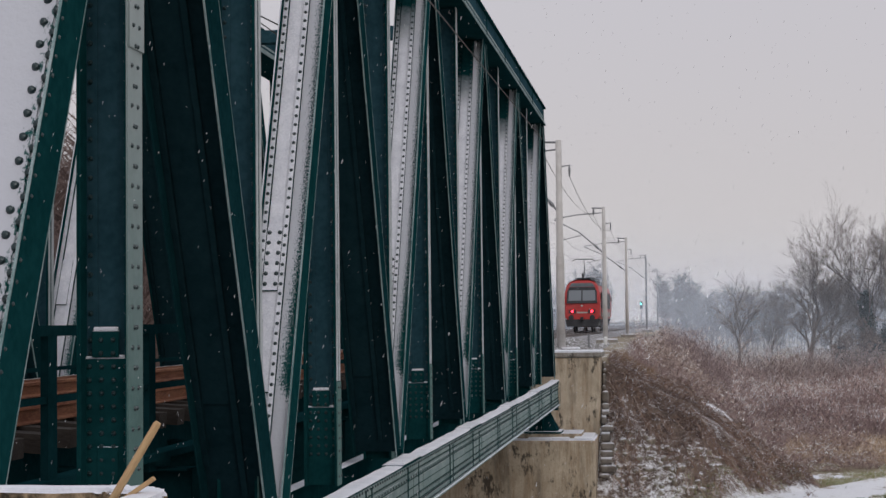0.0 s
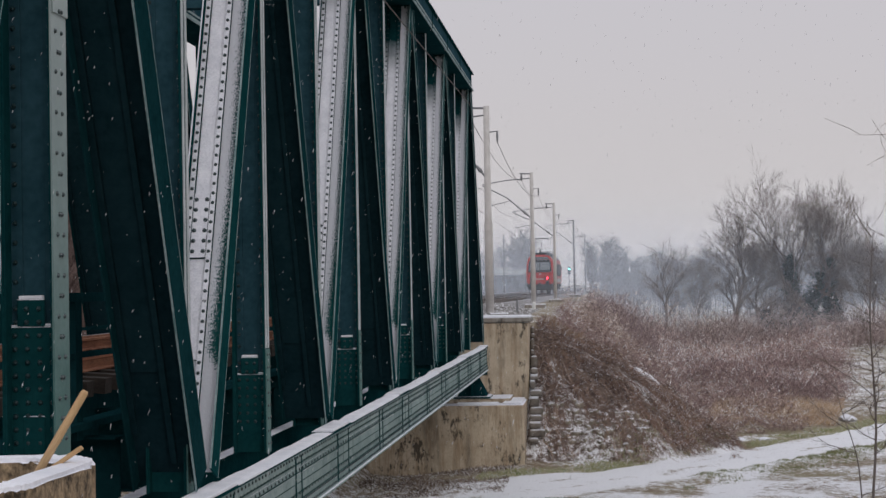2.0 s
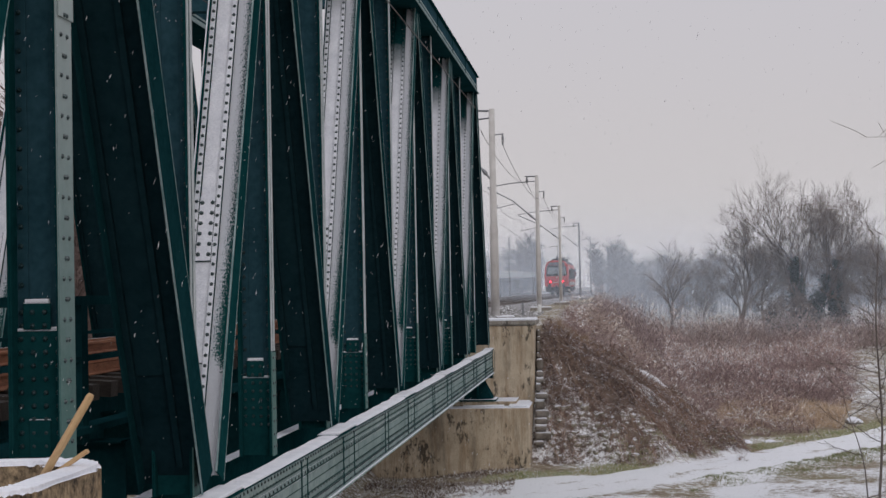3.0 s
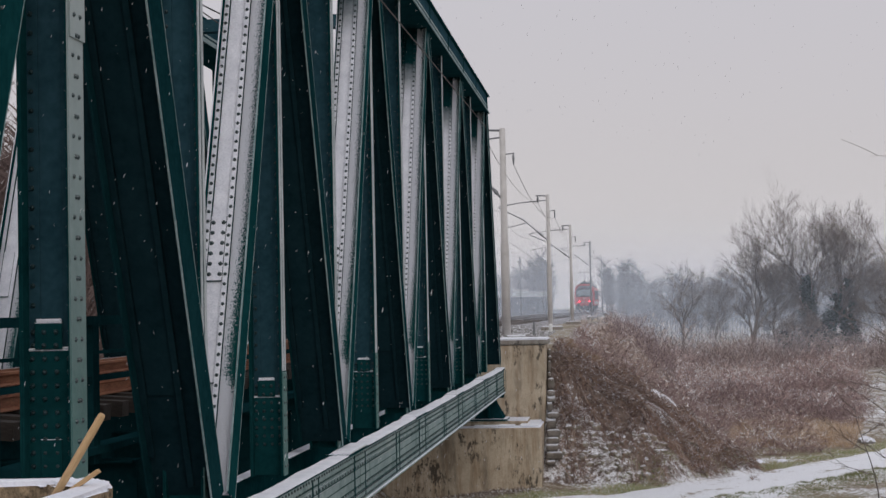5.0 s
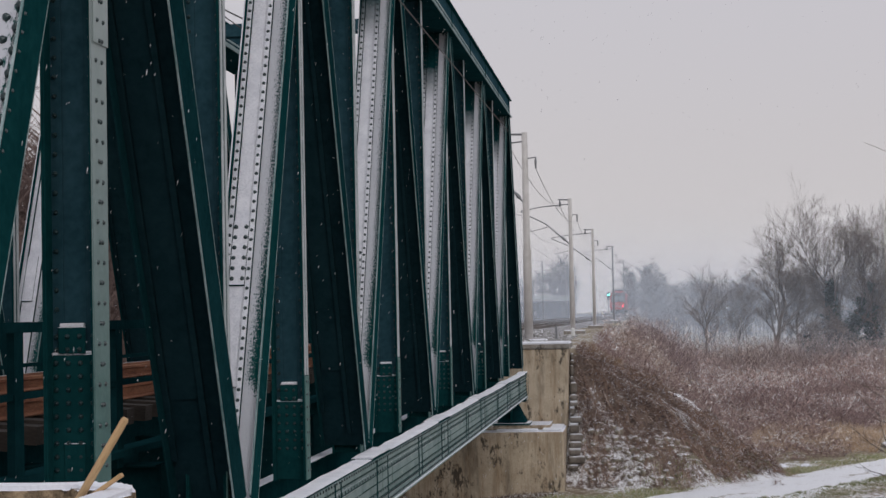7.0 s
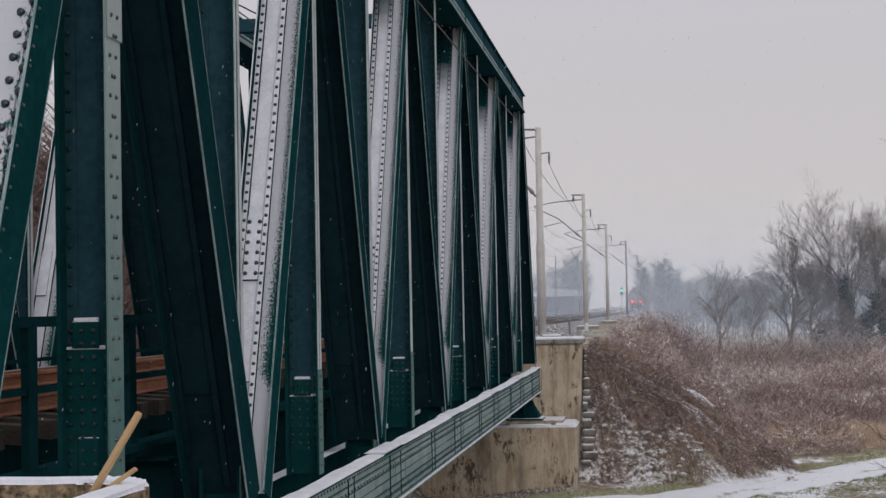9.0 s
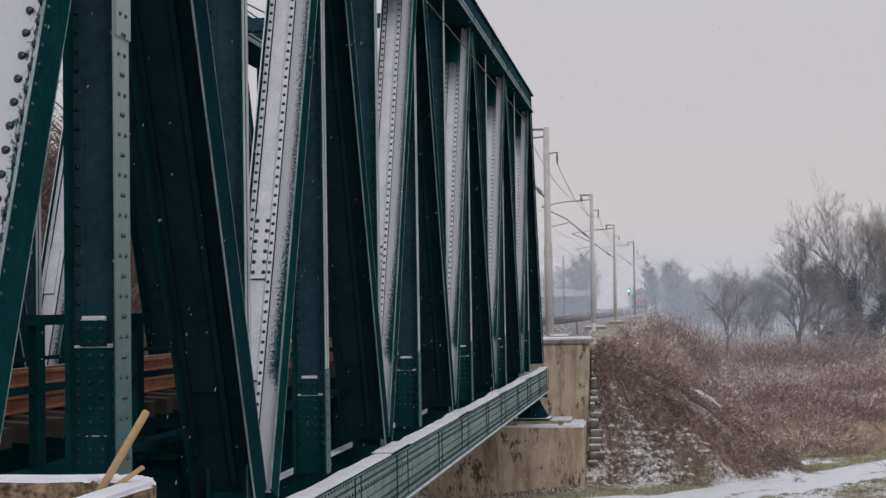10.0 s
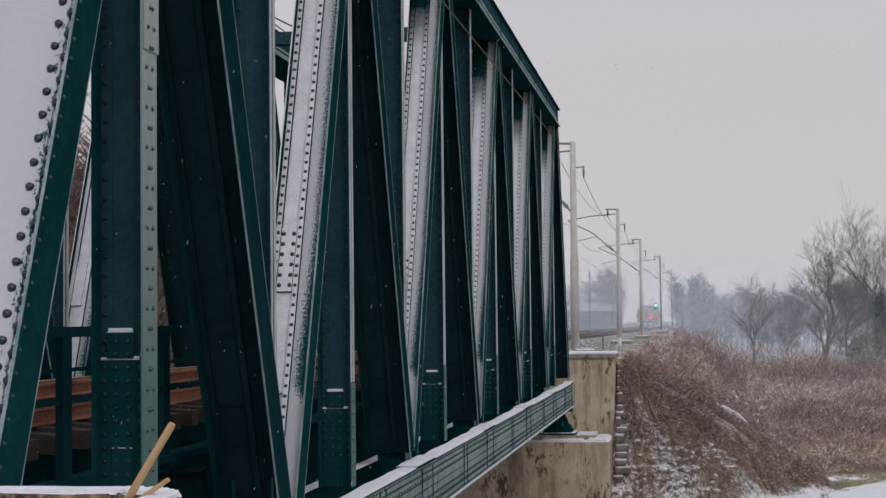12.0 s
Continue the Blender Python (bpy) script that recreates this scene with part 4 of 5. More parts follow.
# ---- the locomotive ----
RED = plain("red_body_paint", (0.40, 0.026, 0.024), (0.50, 0.042, 0.038), 0.8, 0.4, 0, 0.05)
ROOFGREY = plain("grey_roof_paint", (0.075, 0.082, 0.095), (0.13, 0.138, 0.15), 0.9, 0.6, 0, 0.1)
BLACK = plain("dark_underframe", (0.018, 0.019, 0.022), (0.045, 0.046, 0.05), 1.5, 0.7, 0, 0.3)
CREAM = plain("pale_stripe_paint", (0.36, 0.34, 0.31), (0.48, 0.46, 0.43), 1.2, 0.5, 0, 0.05)


def glass_material():
    m, n, l, b = nodes_of("cab_glass")
    # Grey base colour stands in for the sky reflected in the glass.
    b.inputs["Base Color"].default_value = (0.20, 0.22, 0.24, 1)
    b.inputs["Roughness"].default_value = 0.08
    return m


def make_loco():
    lo = thing("locomotive", "red electric locomotive with grey roof and lit red tail lamps", "locomotive")
    length = 18.6
    prof = [(-1.30, 0.95), (1.30, 0.95), (1.49, 1.15), (1.50, 2.2), (1.46, 2.9), (1.32, 3.42), (1.02, 3.72), (0.5, 3.86), (-0.5, 3.86), (-1.02, 3.72), (-1.32, 3.42), (-1.46, 2.9), (-1.50, 2.2), (-1.49, 1.15)]
    vs, n = [], len(prof)
    for y, s, e in ((0.0, 0.93, 1), (0.12, 0.985, 1), (0.35, 1.0, 1), (length - 0.35, 1.0, -1), (length - 0.12, 0.985, -1), (length, 0.93, -1)):
        vs += [(x * s, y + e * max(0, z - 2.15) * 0.34, z if z < 3.5 else 3.5 + (z - 3.5) * (1 if 0.2 < y < length - 0.2 else 0.75)) for x, z in prof]
    fs = [(i * n + (k + 1) % n, i * n + k, (i + 1) * n + k, (i + 1) * n + (k + 1) % n) for i in range(5) for k in range(n)]
    fs += [tuple(range(n)), tuple(reversed(range(5 * n, 6 * n)))]
    body = part("body", Build().add(vs, fs), RED, lo, "", 0.03)
    part("roof", Build().add([(x * 1.0, y, z + 0.015) for y in (0.75, length - 0.75) for x, z in ((-1.33, 3.42), (-1.03, 3.735), (-0.5, 3.88), (0.5, 3.88), (1.03, 3.735), (1.33, 3.42))], [(i, i + 1, i + 7, i + 6) for i in range(5)]), ROOFGREY, body, "grey roof")
    ends = ((0, -1), (length, 1))
    for y, s in ends:
        slope = lambda z: y - s * (max(0, z - 2.15) * 0.34 - 0.012)
        part("windscreen_surround", Build().add([(x, slope(z) + s * 0.004, z) for x, z in ((-1.27, 2.12), (1.27, 2.12), (1.22, 3.05), (1.05, 3.32), (-1.05, 3.32), (-1.22, 3.05))], [tuple(range(6))]), BLACK, body, "black windscreen surround")
        for x0, x1 in ((-1.12, -0.05), (0.05, 1.12)):
            part("windscreen", Build().add([(x, slope(z) + s * 0.012, z) for x, z in ((x0, 2.32), (x1, 2.32), (x1 * 0.96, 3.08), (x0 * 0.96, 3.08))], [(0, 1, 2, 3)]), glass_material(), body, "windscreen with the sky's reflection in its grey colour")
        part("brow", Build().add([(x, slope(z) + s * 0.014, z) for x, z in ((-1.1, 3.34), (1.1, 3.34), (0.85, 3.62), (-0.85, 3.62))], [(0, 1, 2, 3)]), ROOFGREY, body, "grey brow")
        part("stripe", Build().box(-0.45, 0.45, y + s * 0.004 if s > 0 else y - 0.02, y + 0.02 if s > 0 else y - 0.004, 1.40, 1.50), CREAM, body, "pale lettering bar")
        part("emblem", Build().dome((0, y, 1.95), (0, s, 0), 0.09, 0.02, 10), CREAM, body, "pale round emblem")
        for x in (-0.80, 0.80):
            part("lamp_housing", Build().box(x - 0.30, x + 0.30, min(y, y + s * 0.03), max(y, y + s * 0.03), 1.40, 1.66), BLACK, body, "", 0.01)
            if s < 0:
                part("tail_lamp", Build().dome((x, y - 0.03, 1.53), (0, s, 0), 0.10, 0.03, 12), lamp_glow("red_tail_light", (1.0, 0.015, 0.03), 11.0), body, "lit red tail lamp")
            part("buffer", Build().tube([(x * 1.09, y, 1.06), (x * 1.09, y + s * 0.45, 1.06), (x * 1.09, y + s * 0.46, 1.06), (x * 1.09, y + s * 0.52, 1.06)], [0.09, 0.09, 0.23, 0.22], 12), BLACK, lo)
        part("skirt", Build().add([(-1.42, y - s * 0.02, 0.98), (1.42, y - s * 0.02, 0.98), (1.25, y + s * 0.12, 0.42), (-1.25, y + s * 0.12, 0.42), (-1.42, y - s * 0.7, 0.98), (1.42, y - s * 0.7, 0.98), (1.25, y - s * 0.7, 0.42), (-1.25, y - s * 0.7, 0.42)], [(0, 1, 2, 3), (7, 6, 5, 4), (0, 4, 5, 1), (1, 5, 6, 2), (2, 6, 7, 3), (3, 7, 4, 0)]), BLACK, lo, "dark front skirt")
        part("coupler", Build().box(-0.12, 0.12, min(y, y + s * 0.5), max(y, y + s * 0.5), 0.9, 1.12), BLACK, lo)
        part("mirror", Build().box(1.50, 1.62, y - s * 1.1 - 0.1, y - s * 1.1 + 0.1, 2.4, 2.8), BLACK, lo)
    for s in (-1, 1):
        part("cab_door", Build().box(*sorted((s * 1.49, s * 1.508)), 1.3, 2.2, 1.15, 2.85), BLACK, body, "grey cab door")
        part("side_grille", Build().box(*sorted((s * 1.475, s * 1.516)), 2.4, length - 2.4, 1.75, 2.98), BLACK, body, "dark louvred grille")
        part("side_band", Build().box(*sorted((s * 1.49, s * 1.510)), 2.4, length - 2.4, 1.15, 1.5), CREAM, body, "pale lower band")
        for yy in (3.0, length - 3.0):
            part("bogie_frame", Build().box(*sorted((s * 1.12, s * 1.24)), yy - 1.9, yy + 1.9, 0.45, 0.85), BLACK, lo, "", 0.02)
    for yy in (1.6, 4.4, length - 4.4, length - 1.6):
        for s in (-0.75, 0.75):
            wheel = part("wheel", Build().tube([(s - 0.065, yy, 0.575), (s + 0.065, yy, 0.575)], [0.575, 0.575], 24), BLACK, lo)
            part("hub", Build().tube([(s - 0.1, yy, 0.575), (s + 0.1, yy, 0.575)], [0.16, 0.16], 12), ROOFGREY, wheel)
    part("tank", Build().box(-1.2, 1.2, 6.4, length - 6.4, 0.35, 0.95), BLACK, lo, "", 0.04)
    part("roof_box", Build().box(-0.8, 0.8, 5.0, length - 5.0, 3.86, 4.12), ROOFGREY, lo, "", 0.04)
    part("antenna", Build().box(-0.07, 0.07, 1.3, 1.55, 3.8, 4.35), BLACK, lo)
    for yy, top in ((3.0, 5.45), (length - 3.0, 4.35)):
        pan = part("pantograph", Build().box(-0.6, 0.6, yy - 0.8, yy + 0.8, 3.9, 4.02), BLACK, lo)
        knee = yy + 1.2
        part("arm", Build().tube([(0, yy - 0.6, 4.02), (0, knee, (4.02 + top) / 2), (0, yy, top)], [0.05, 0.04, 0.03], 6), BLACK, pan)
        part("collector", Build().tube([(-0.95, yy, top - 0.16), (-0.7, yy, top), (0.7, yy, top), (0.95, yy, top - 0.16)], [0.03, 0.035, 0.035, 0.03], 6), BLACK, pan)
    lo.scale = (1.0, 1.0, 1.13)
    return lo


loco = make_loco()

# ---- the long building beside the line ----
def make_building():
    wallm = plain("grey_render", (0.035, 0.029, 0.028), (0.075, 0.062, 0.060), 0.5, 0.9, 0, 0.2)
    bd = thing("warehouse", "long low grey warehouse with a pale overhanging roof edge", "building", m=pose(-13.2, 330, -1.3, 0, 0, 4))
    part("wall", Build().box(-60, 0, 0, 12, 0, 4.0), wallm, bd, "", 0.05)
    part("roof", Build().box(-60.6, 0.6, -0.9, 12.9, 4.0, 5.1), with_snow(plain("pale_roof_edge", (0.34, 0.34, 0.34), (0.44, 0.44, 0.44), 0.8, 0.8), 0.5, 0.8), bd, "", 0.06)
    for k in range(14):
        x = -2.4 - 4.0 * k
        wn_ = part("window", Build().box(x - 1.25, x + 1.25, -0.06, 0.05, 1.1, 3.0), BLACK, bd, "dark window band")
        part("frame", Build().box(x - 0.06, x + 0.06, -0.09, -0.061, 1.1, 3.0), CREAM, wn_)
    for k in range(15):
        part("pilaster", Build().box(-0.5 - 4.0 * k, -0.15 - 4.0 * k, -0.15, 0.0, 0, 4.0), wallm, bd)
    for x in (-15.0, -6.0):
        part("roof_light", Build().box(x - 1.4, x + 1.4, 1, 3, 5.1, 5.6), CREAM, bd, "pale roof light")


make_building()


# ---- trees and brush ----
BARK = islands("bare_bark", [(0.085, 0.072, 0.066), (0.13, 0.108, 0.096), (0.19, 0.162, 0.146)])
TWIG = islands("bare_twigs", [(0.102, 0.076, 0.068), (0.162, 0.128, 0.112), (0.238, 0.196, 0.170)])
IVY = islands("ivy_leaves", [(0.010, 0.024, 0.022), (0.018, 0.038, 0.034), (0.028, 0.052, 0.046), (0.045, 0.070, 0.062)])
PALEBARK = islands("snow_lined_bark", [(0.42, 0.40, 0.40), (0.60, 0.58, 0.58)])


def grow(trunk, twigs, rnd, p, d, length, r, level, depth, spread, lift, thin=0.006):
    """A bent limb with side limbs; the last levels are fine twigs."""
    pts, rad, n = [p], [r], (7, 6, 5, 3, 3, 2)[level]
    for k in range(n):
        d = (d + Vector((rnd.uniform(-1, 1), rnd.uniform(-1, 1), rnd.uniform(-0.6, 1) * lift)) * 0.17).normalized()
        p = p + d * (length / n)
        pts.append(p)
        rad.append(r * (1 - 0.65 * (k + 1) / n) + thin * 0.5)
    (trunk if level < depth - 1 else twigs).tube(pts, rad, 7 if level == 0 else (5 if level == 1 else 3), False)
    if level >= depth:
        return pts
    kids = (7, 6, 5, 4, 3)[min(level, 4)]
    for k in range(kids):
        u = 0.30 + 0.70 * (k + rnd.random()) / kids
        i = min(n - 1, int(u * n))
        q = pts[i].lerp(pts[i + 1], u * n - i)
        way = (pts[i + 1] - pts[i]).normalized()
        side = Matrix.Rotation(rnd.uniform(0, 2 * math.pi), 3, way) @ way.orthogonal().normalized()
        nd = (way * (1 - spread) + side * spread + Vector((0, 0, 0.22 * lift))).normalized()
        grow(trunk, twigs, rnd, q, nd, length * rnd.uniform(0.46, 0.74), max(rad[i] * 0.58, thin), level + 1, depth, spread, lift, thin)
    return pts


def make_tree(x, y, height, seed, depth=4, radius=0.22, spread=0.5, lift=1.0, ivy=0.0, label="tall bare deciduous tree with fine twigs", group="bare trees", lean=0.0, stems=1, fan=0.2, thin=0.012, bark=None, base=0.46):
    rnd = random.Random(seed)
    tree = thing("bare_tree", label, "tree", group, m=Matrix.Translation((x, y, land(x, y) - 0.1)))
    tr, tw, lines = Build(), Build(), []
    for s in range(stems):
        d = Vector((rnd.uniform(-0.08, 0.08) + lean + fan * (s * 2 - stems + 1) / max(1, stems - 1), rnd.uniform(-0.1, 0.1), 1)).normalized()
        lines.append(grow(tr, tw, rnd, Vector((0.5 * (s - (stems - 1) / 2), 0, 0)), d, height * base, radius, 0, depth, spread, lift, thin))
    part("trunk", tr, bark or BARK, tree)
    part("crown", tw, bark or TWIG, tree, "fine bare twigs")
    if ivy:
        # leafy clumps crowd round each stem and thin out upwards
        lv = Build()
        for line in lines:
            for c in range(46):
                u = (c + rnd.random()) / 46
                i = min(len(line) - 2, int(u * (len(line) - 1)))
                mid = line[i].lerp(line[i + 1], u * (len(line) - 1) - i)
                size = (0.55 + 1.0 * rnd.random()) * (1.15 - 0.75 * u) * ivy
                a = rnd.uniform(0, 6.28)
                mid = mid + Vector((math.cos(a), math.sin(a), 0)) * size * 0.6
                for k in range(150):
                    q = mid + Vector((rnd.gauss(0, 0.45), rnd.gauss(0, 0.45), rnd.gauss(0, 0.5))) * size
                    if q.z < 0.1:
                        continue
                    e = Vector((rnd.uniform(-1, 1), rnd.uniform(-1, 1), rnd.uniform(-0.4, 0.4))).normalized() * rnd.uniform(0.07, 0.14)
                    v = e.cross(Vector((rnd.uniform(-1, 1), rnd.uniform(-1, 1), 1)).normalized()) * 0.8
                    lv.add([q - e - v, q + e - v, q + e * 0.8 + v, q - e * 0.7 + v], [(0, 1, 2, 3)])
        part("ivy", lv, IVY, tree, "dark evergreen ivy up the trunk")
    return tree


make_tree(13.4, 170, 14.2, 11, 5, 0.32, 0.48, 1.1, label="bare tree with a stout trunk and a small round crown", thin=0.009)
make_tree(20.0, 170, 17.4, 12, 5, 0.30, 0.46, 1.0, ivy=0.82, label="tall fan-shaped bare tree with dark ivy round its trunks", stems=2, fan=0.16, thin=0.007)
make_tree(23.6, 173, 16.8, 13, 5, 0.26, 0.48, 1.05, ivy=0.75, label="tall bare tree with dark ivy round its trunk", stems=1, thin=0.007)
make_tree(16.6, 176, 13.0, 14, 5, 0.20, 0.55, 0.9, thin=0.008)
make_tree(27.0, 168, 12.0, 15, 5, 0.18, 0.6, 0.7, thin=0.008)
make_tree(31.0, 175, 10.5, 16, 4, 0.18, 0.6, 0.7, thin=0.009)
make_tree(6.6, 178, 12.0, 17, 3, 0.22, 0.50, 0.7, label="half-dead tree with a few crooked bare limbs", thin=0.016)
make_tree(10.6, 185, 10.5, 21, 5, 0.15, 0.5, 0.9, thin=0.008)
make_tree(9.9, 172, 5.6, 18, 2, 0.08, 0.4, 0.6, label="slender pale dead tree lined with snow", lean=0.12, thin=0.016, bark=PALEBARK)
make_tree(18.2, 166, 6.5, 28, 4, 0.15, 0.6, ivy=0.85, label="low bare tree wrapped in ivy", stems=2, fan=0.5)
make_tree(24.6, 180, 9.0, 29, 4, 0.15, 0.6, ivy=0.7, label="low bare tree wrapped in ivy")


def make_wood(name, label, seed, n, xr, yr, hr, tone):
    """A far stand of bare trees, too many to count."""
    rnd, b = random.Random(seed), Build()
    for k in range(n):
        x, y, h = rnd.uniform(*xr), rnd.uniform(*yr), rnd.uniform(*hr)
        z = land(x, y) - 0.3
        lean = rnd.uniform(-0.06, 0.06)
        top = Vector((x + lean * h, y, z + h))
        b.tube([(x, y, z), top], [h * 0.012, 0.02], 4, False)
        for j in range(60):
            u = rnd.uniform(0.18, 1.0)
            p = Vector((x, y, z)).lerp(top, u)
            a, ln = rnd.uniform(0, 6.28), h * rnd.uniform(0.12, 0.34) * (0.5 + 1.1 * u * (1.25 - u))
            q = p + Vector((math.cos(a) * ln * 0.75, math.sin(a) * ln * 0.75, ln * rnd.uniform(0.3, 1.0)))
            wd = Vector((0, 0, 0.09 + 0.05 * rnd.random()))
            b.add([p - wd, p + wd, q], [(0, 1, 2)])
            for t in range(3):
                p2 = p.lerp(q, rnd.uniform(0.3, 0.9))
                q2 = p2 + Vector((rnd.uniform(-1, 1), rnd.uniform(-1, 1), rnd.uniform(0.2, 1.2))) * ln * 0.4
                b.add([p2 - wd * 0.5, p2 + wd * 0.5, q2], [(0, 1, 2)])
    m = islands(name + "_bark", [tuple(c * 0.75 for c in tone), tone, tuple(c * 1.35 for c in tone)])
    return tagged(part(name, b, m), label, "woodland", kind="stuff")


# The two farthest woods are pale grey: part of the haze is in their tones.
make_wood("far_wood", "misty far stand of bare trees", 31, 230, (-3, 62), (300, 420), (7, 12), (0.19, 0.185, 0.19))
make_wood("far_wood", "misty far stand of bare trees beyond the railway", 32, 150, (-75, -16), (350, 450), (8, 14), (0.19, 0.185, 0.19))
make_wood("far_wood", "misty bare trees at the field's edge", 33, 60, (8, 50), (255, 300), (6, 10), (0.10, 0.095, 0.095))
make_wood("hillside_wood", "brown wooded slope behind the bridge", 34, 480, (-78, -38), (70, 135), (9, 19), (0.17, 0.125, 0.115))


def blade(b, p, d, length, width, rnd):
    """One bent twig of two pieces."""
    e = (d + Vector((rnd.uniform(-1, 1), rnd.uniform(-1, 1), rnd.uniform(-1, 0.6))) * 0.55).normalized()
    q = p + d * length * 0.5
    r = q + e * length * 0.5
    t = rnd.uniform(0, 3.14)
    w = Vector((math.cos(t), 0.3 * math.sin(t), 0.6 * math.sin(t))) * width * rnd.uniform(0.5, 1.3) * 0.5
    b.add([p - w, p + w, q + w * 0.7, q - w * 0.7, r], [(0, 1, 2, 3), (3, 2, 4)])


def make_brush(name, label, seed, n, place, hr, width, tones, patchy=0.6):
    """Low grass: upright bent blades in uneven patches."""
    rnd, b = random.Random(seed), Build()
    for k in range(n):
        x, y = place(rnd)
        p = fbm(x + seed, y, 0.5)
        if p < rnd.uniform(-0.6, 0.3) * patchy:
            continue
        a = rnd.uniform(0, 6.28)
        d = Vector((math.cos(a) * 0.6, math.sin(a) * 0.6, rnd.uniform(0.4, 1))).normalized()
        blade(b, Vector((x, y, land(x, y) - 0.02)), d, rnd.uniform(*hr) * (1 + 0.6 * p), width, rnd)
    return tagged(part(name, b, islands(name + "_tones", tones)), label, "brush", kind="stuff")


def make_tangle(name, label, seed, n, place, height, width, length, tones, tips, rise=0.4, mound=0.5, tip_share=0.25):
    """A thicket: crossing twigs that fill the mounds of a bush layer, with paler tips and snow on top."""
    rnd, low, top = random.Random(seed), Build(), Build()
    for k in range(n):
        x, y = place(rnd)
        m = fbm(x * 0.7 + seed, y * 1.1, mound)
        tall = height(x, y) * max(0.15, 0.66 + 1.5 * m)
        u = rnd.random() ** 0.7
        a = rnd.uniform(0, 6.28)
        d = Vector((math.cos(a), math.sin(a), rnd.uniform(-0.5, 1.0) + rise)).normalized()
        high = u > 0.72 and rnd.random() < tip_share * (2 + 4.5 * fbm(x, y * 1.4 + seed, 0.16))
        blade(top if high else low, Vector((x, y, land(x, y) + u * tall)), d, rnd.uniform(*length) * (0.55 if high else 1), width * (1.5 if high else 1), rnd)
    tagged(part(name, low, islands(name + "_tones", tones)), label, "brush", kind="stuff")
    tagged(part("dry_tips", top, islands(name + "_tips", tips)), "pale dry leaves and seed heads flecked with snow on the brush", "brush", kind="stuff")


def make_vines(name, label, seed, n, tones):
    """Long vines that hang down over the bank and follow its face."""
    rnd, b = random.Random(seed), Build()
    made = 0
    while made < n:
        x, y = on_bank(rnd)
        a = math.atan2((52.2 - y) * 1.6, x + 2.1)
        if y > 54.7 or noise.noise((a * 5.5 + 3, land(x, y) * 0.35, 8.0)) < rnd.uniform(-0.5, 0.12) - 0.25 * float(ease(-2.6, -1.2, land(x, y))):
            made += 0.25
            continue
        lift, bend = rnd.uniform(0.02, 0.14), rnd.gauss(0, 0.5)
        pts, step = [], rnd.uniform(0.12, 0.30)
        for k in range(5):
            pts.append(Vector((x, y, land(x, y) + lift * (1.4 if k in (1, 2) else 0.8))))
            dx, dy = (1.0, 0.0) if y > 52.2 else ((x + 2.1) / 7 + 0.001, (y - 52.2) / 3.4)
            g = math.atan2(dy, dx) + bend + rnd.gauss(0, 0.35)
            x, y = max(x + math.cos(g) * step, -2.05), y + math.sin(g) * step
        w = rnd.uniform(0.005, 0.012)
        vs = []
        for k, p in enumerate(pts):
            q = Vector((0.8, 0.2, rnd.uniform(-0.6, 0.6))) * w * (1 - k * 0.17)
            vs += [p - q, p + q]
        b.add(vs, [(2 * k, 2 * k + 1, 2 * k + 3, 2 * k + 2) for k in range(4)])
        made += 1
    return tagged(part(name, b, islands(name + "_tones", tones)), label, "vines", kind="stuff")


def on_bank(rnd):
    while True:
        x, y = -2.05 + 7.0 * rnd.random(), 47.9 + 9.0 * rnd.random()
        if land(x, y) > -4.45:
            return x, y


def on_dry_bank(rnd):
    """Where the bank carries little snow."""
    while True:
        x, y = on_bank(rnd)
        a, z = math.atan2((52.2 - y) * 1.6, x + 2.1), land(x, y)
        bare = noise.noise((a * 5.5, z * 0.22, 4.0)) + 1.0 * float(ease(-2.7, -3.6, z)) * float(ease(53.0, 51.0, y)) * float(ease(2.4, 1.0, x)) + 0.9 * float(ease(0.6, 0.2, abs(y - 55.5)))
        if bare < rnd.uniform(-0.35, 0.75):
            return x, y


def on_flank(rnd):
    y = 57.2 + 46 * rnd.random() ** 1.3
    return track_x(y) + 5.0 + 8.5 * rnd.random(), y


def in_field(rnd):
    y = 69 + 44 * rnd.random() ** 1.25
    return rnd.uniform(2.6, hedge_x(y) + rnd.gauss(0, 0.5)), y + rnd.gauss(0, 0.8)


def in_far_field(rnd):
    y = 118 + 46 * rnd.random()
    return rnd.uniform(-1.0, y * 0.2), y


def on_crest(rnd):
    return 1.8 + rnd.gauss(0, 1.2), rnd.uniform(76, 98)


def in_seed_bush(rnd):
    a, r = rnd.uniform(0, 6.28), math.sqrt(rnd.random())
    return 0.15 + 1.35 * r * math.cos(a), 67.5 + 4.0 * r * math.sin(a)


def on_brow(rnd):
    y = rnd.uniform(54.0, 66)
    return rnd.uniform(-2.1, -0.7 if y < 57.5 else 0.2), y


def before_hedge(rnd):
    y = rnd.uniform(60.5, 71)
    return rnd.uniform(3.9 + 0.1 * (y - 60), hedge_x(y) + 0.6), y


def under_bridge(rnd):
    return rnd.uniform(-9, -2.6), rnd.uniform(42, 48)


def on_verge(rnd):
    x = rnd.uniform(-3.5, 13)
    return x, path_mid(x) + 2.2 + 0.9 * abs(rnd.gauss(0, 1))


def on_middle(rnd):
    x = rnd.uniform(2.0, 12)
    return x, path_mid(x) - 2.6 - 2.6 * rnd.random() ** 2


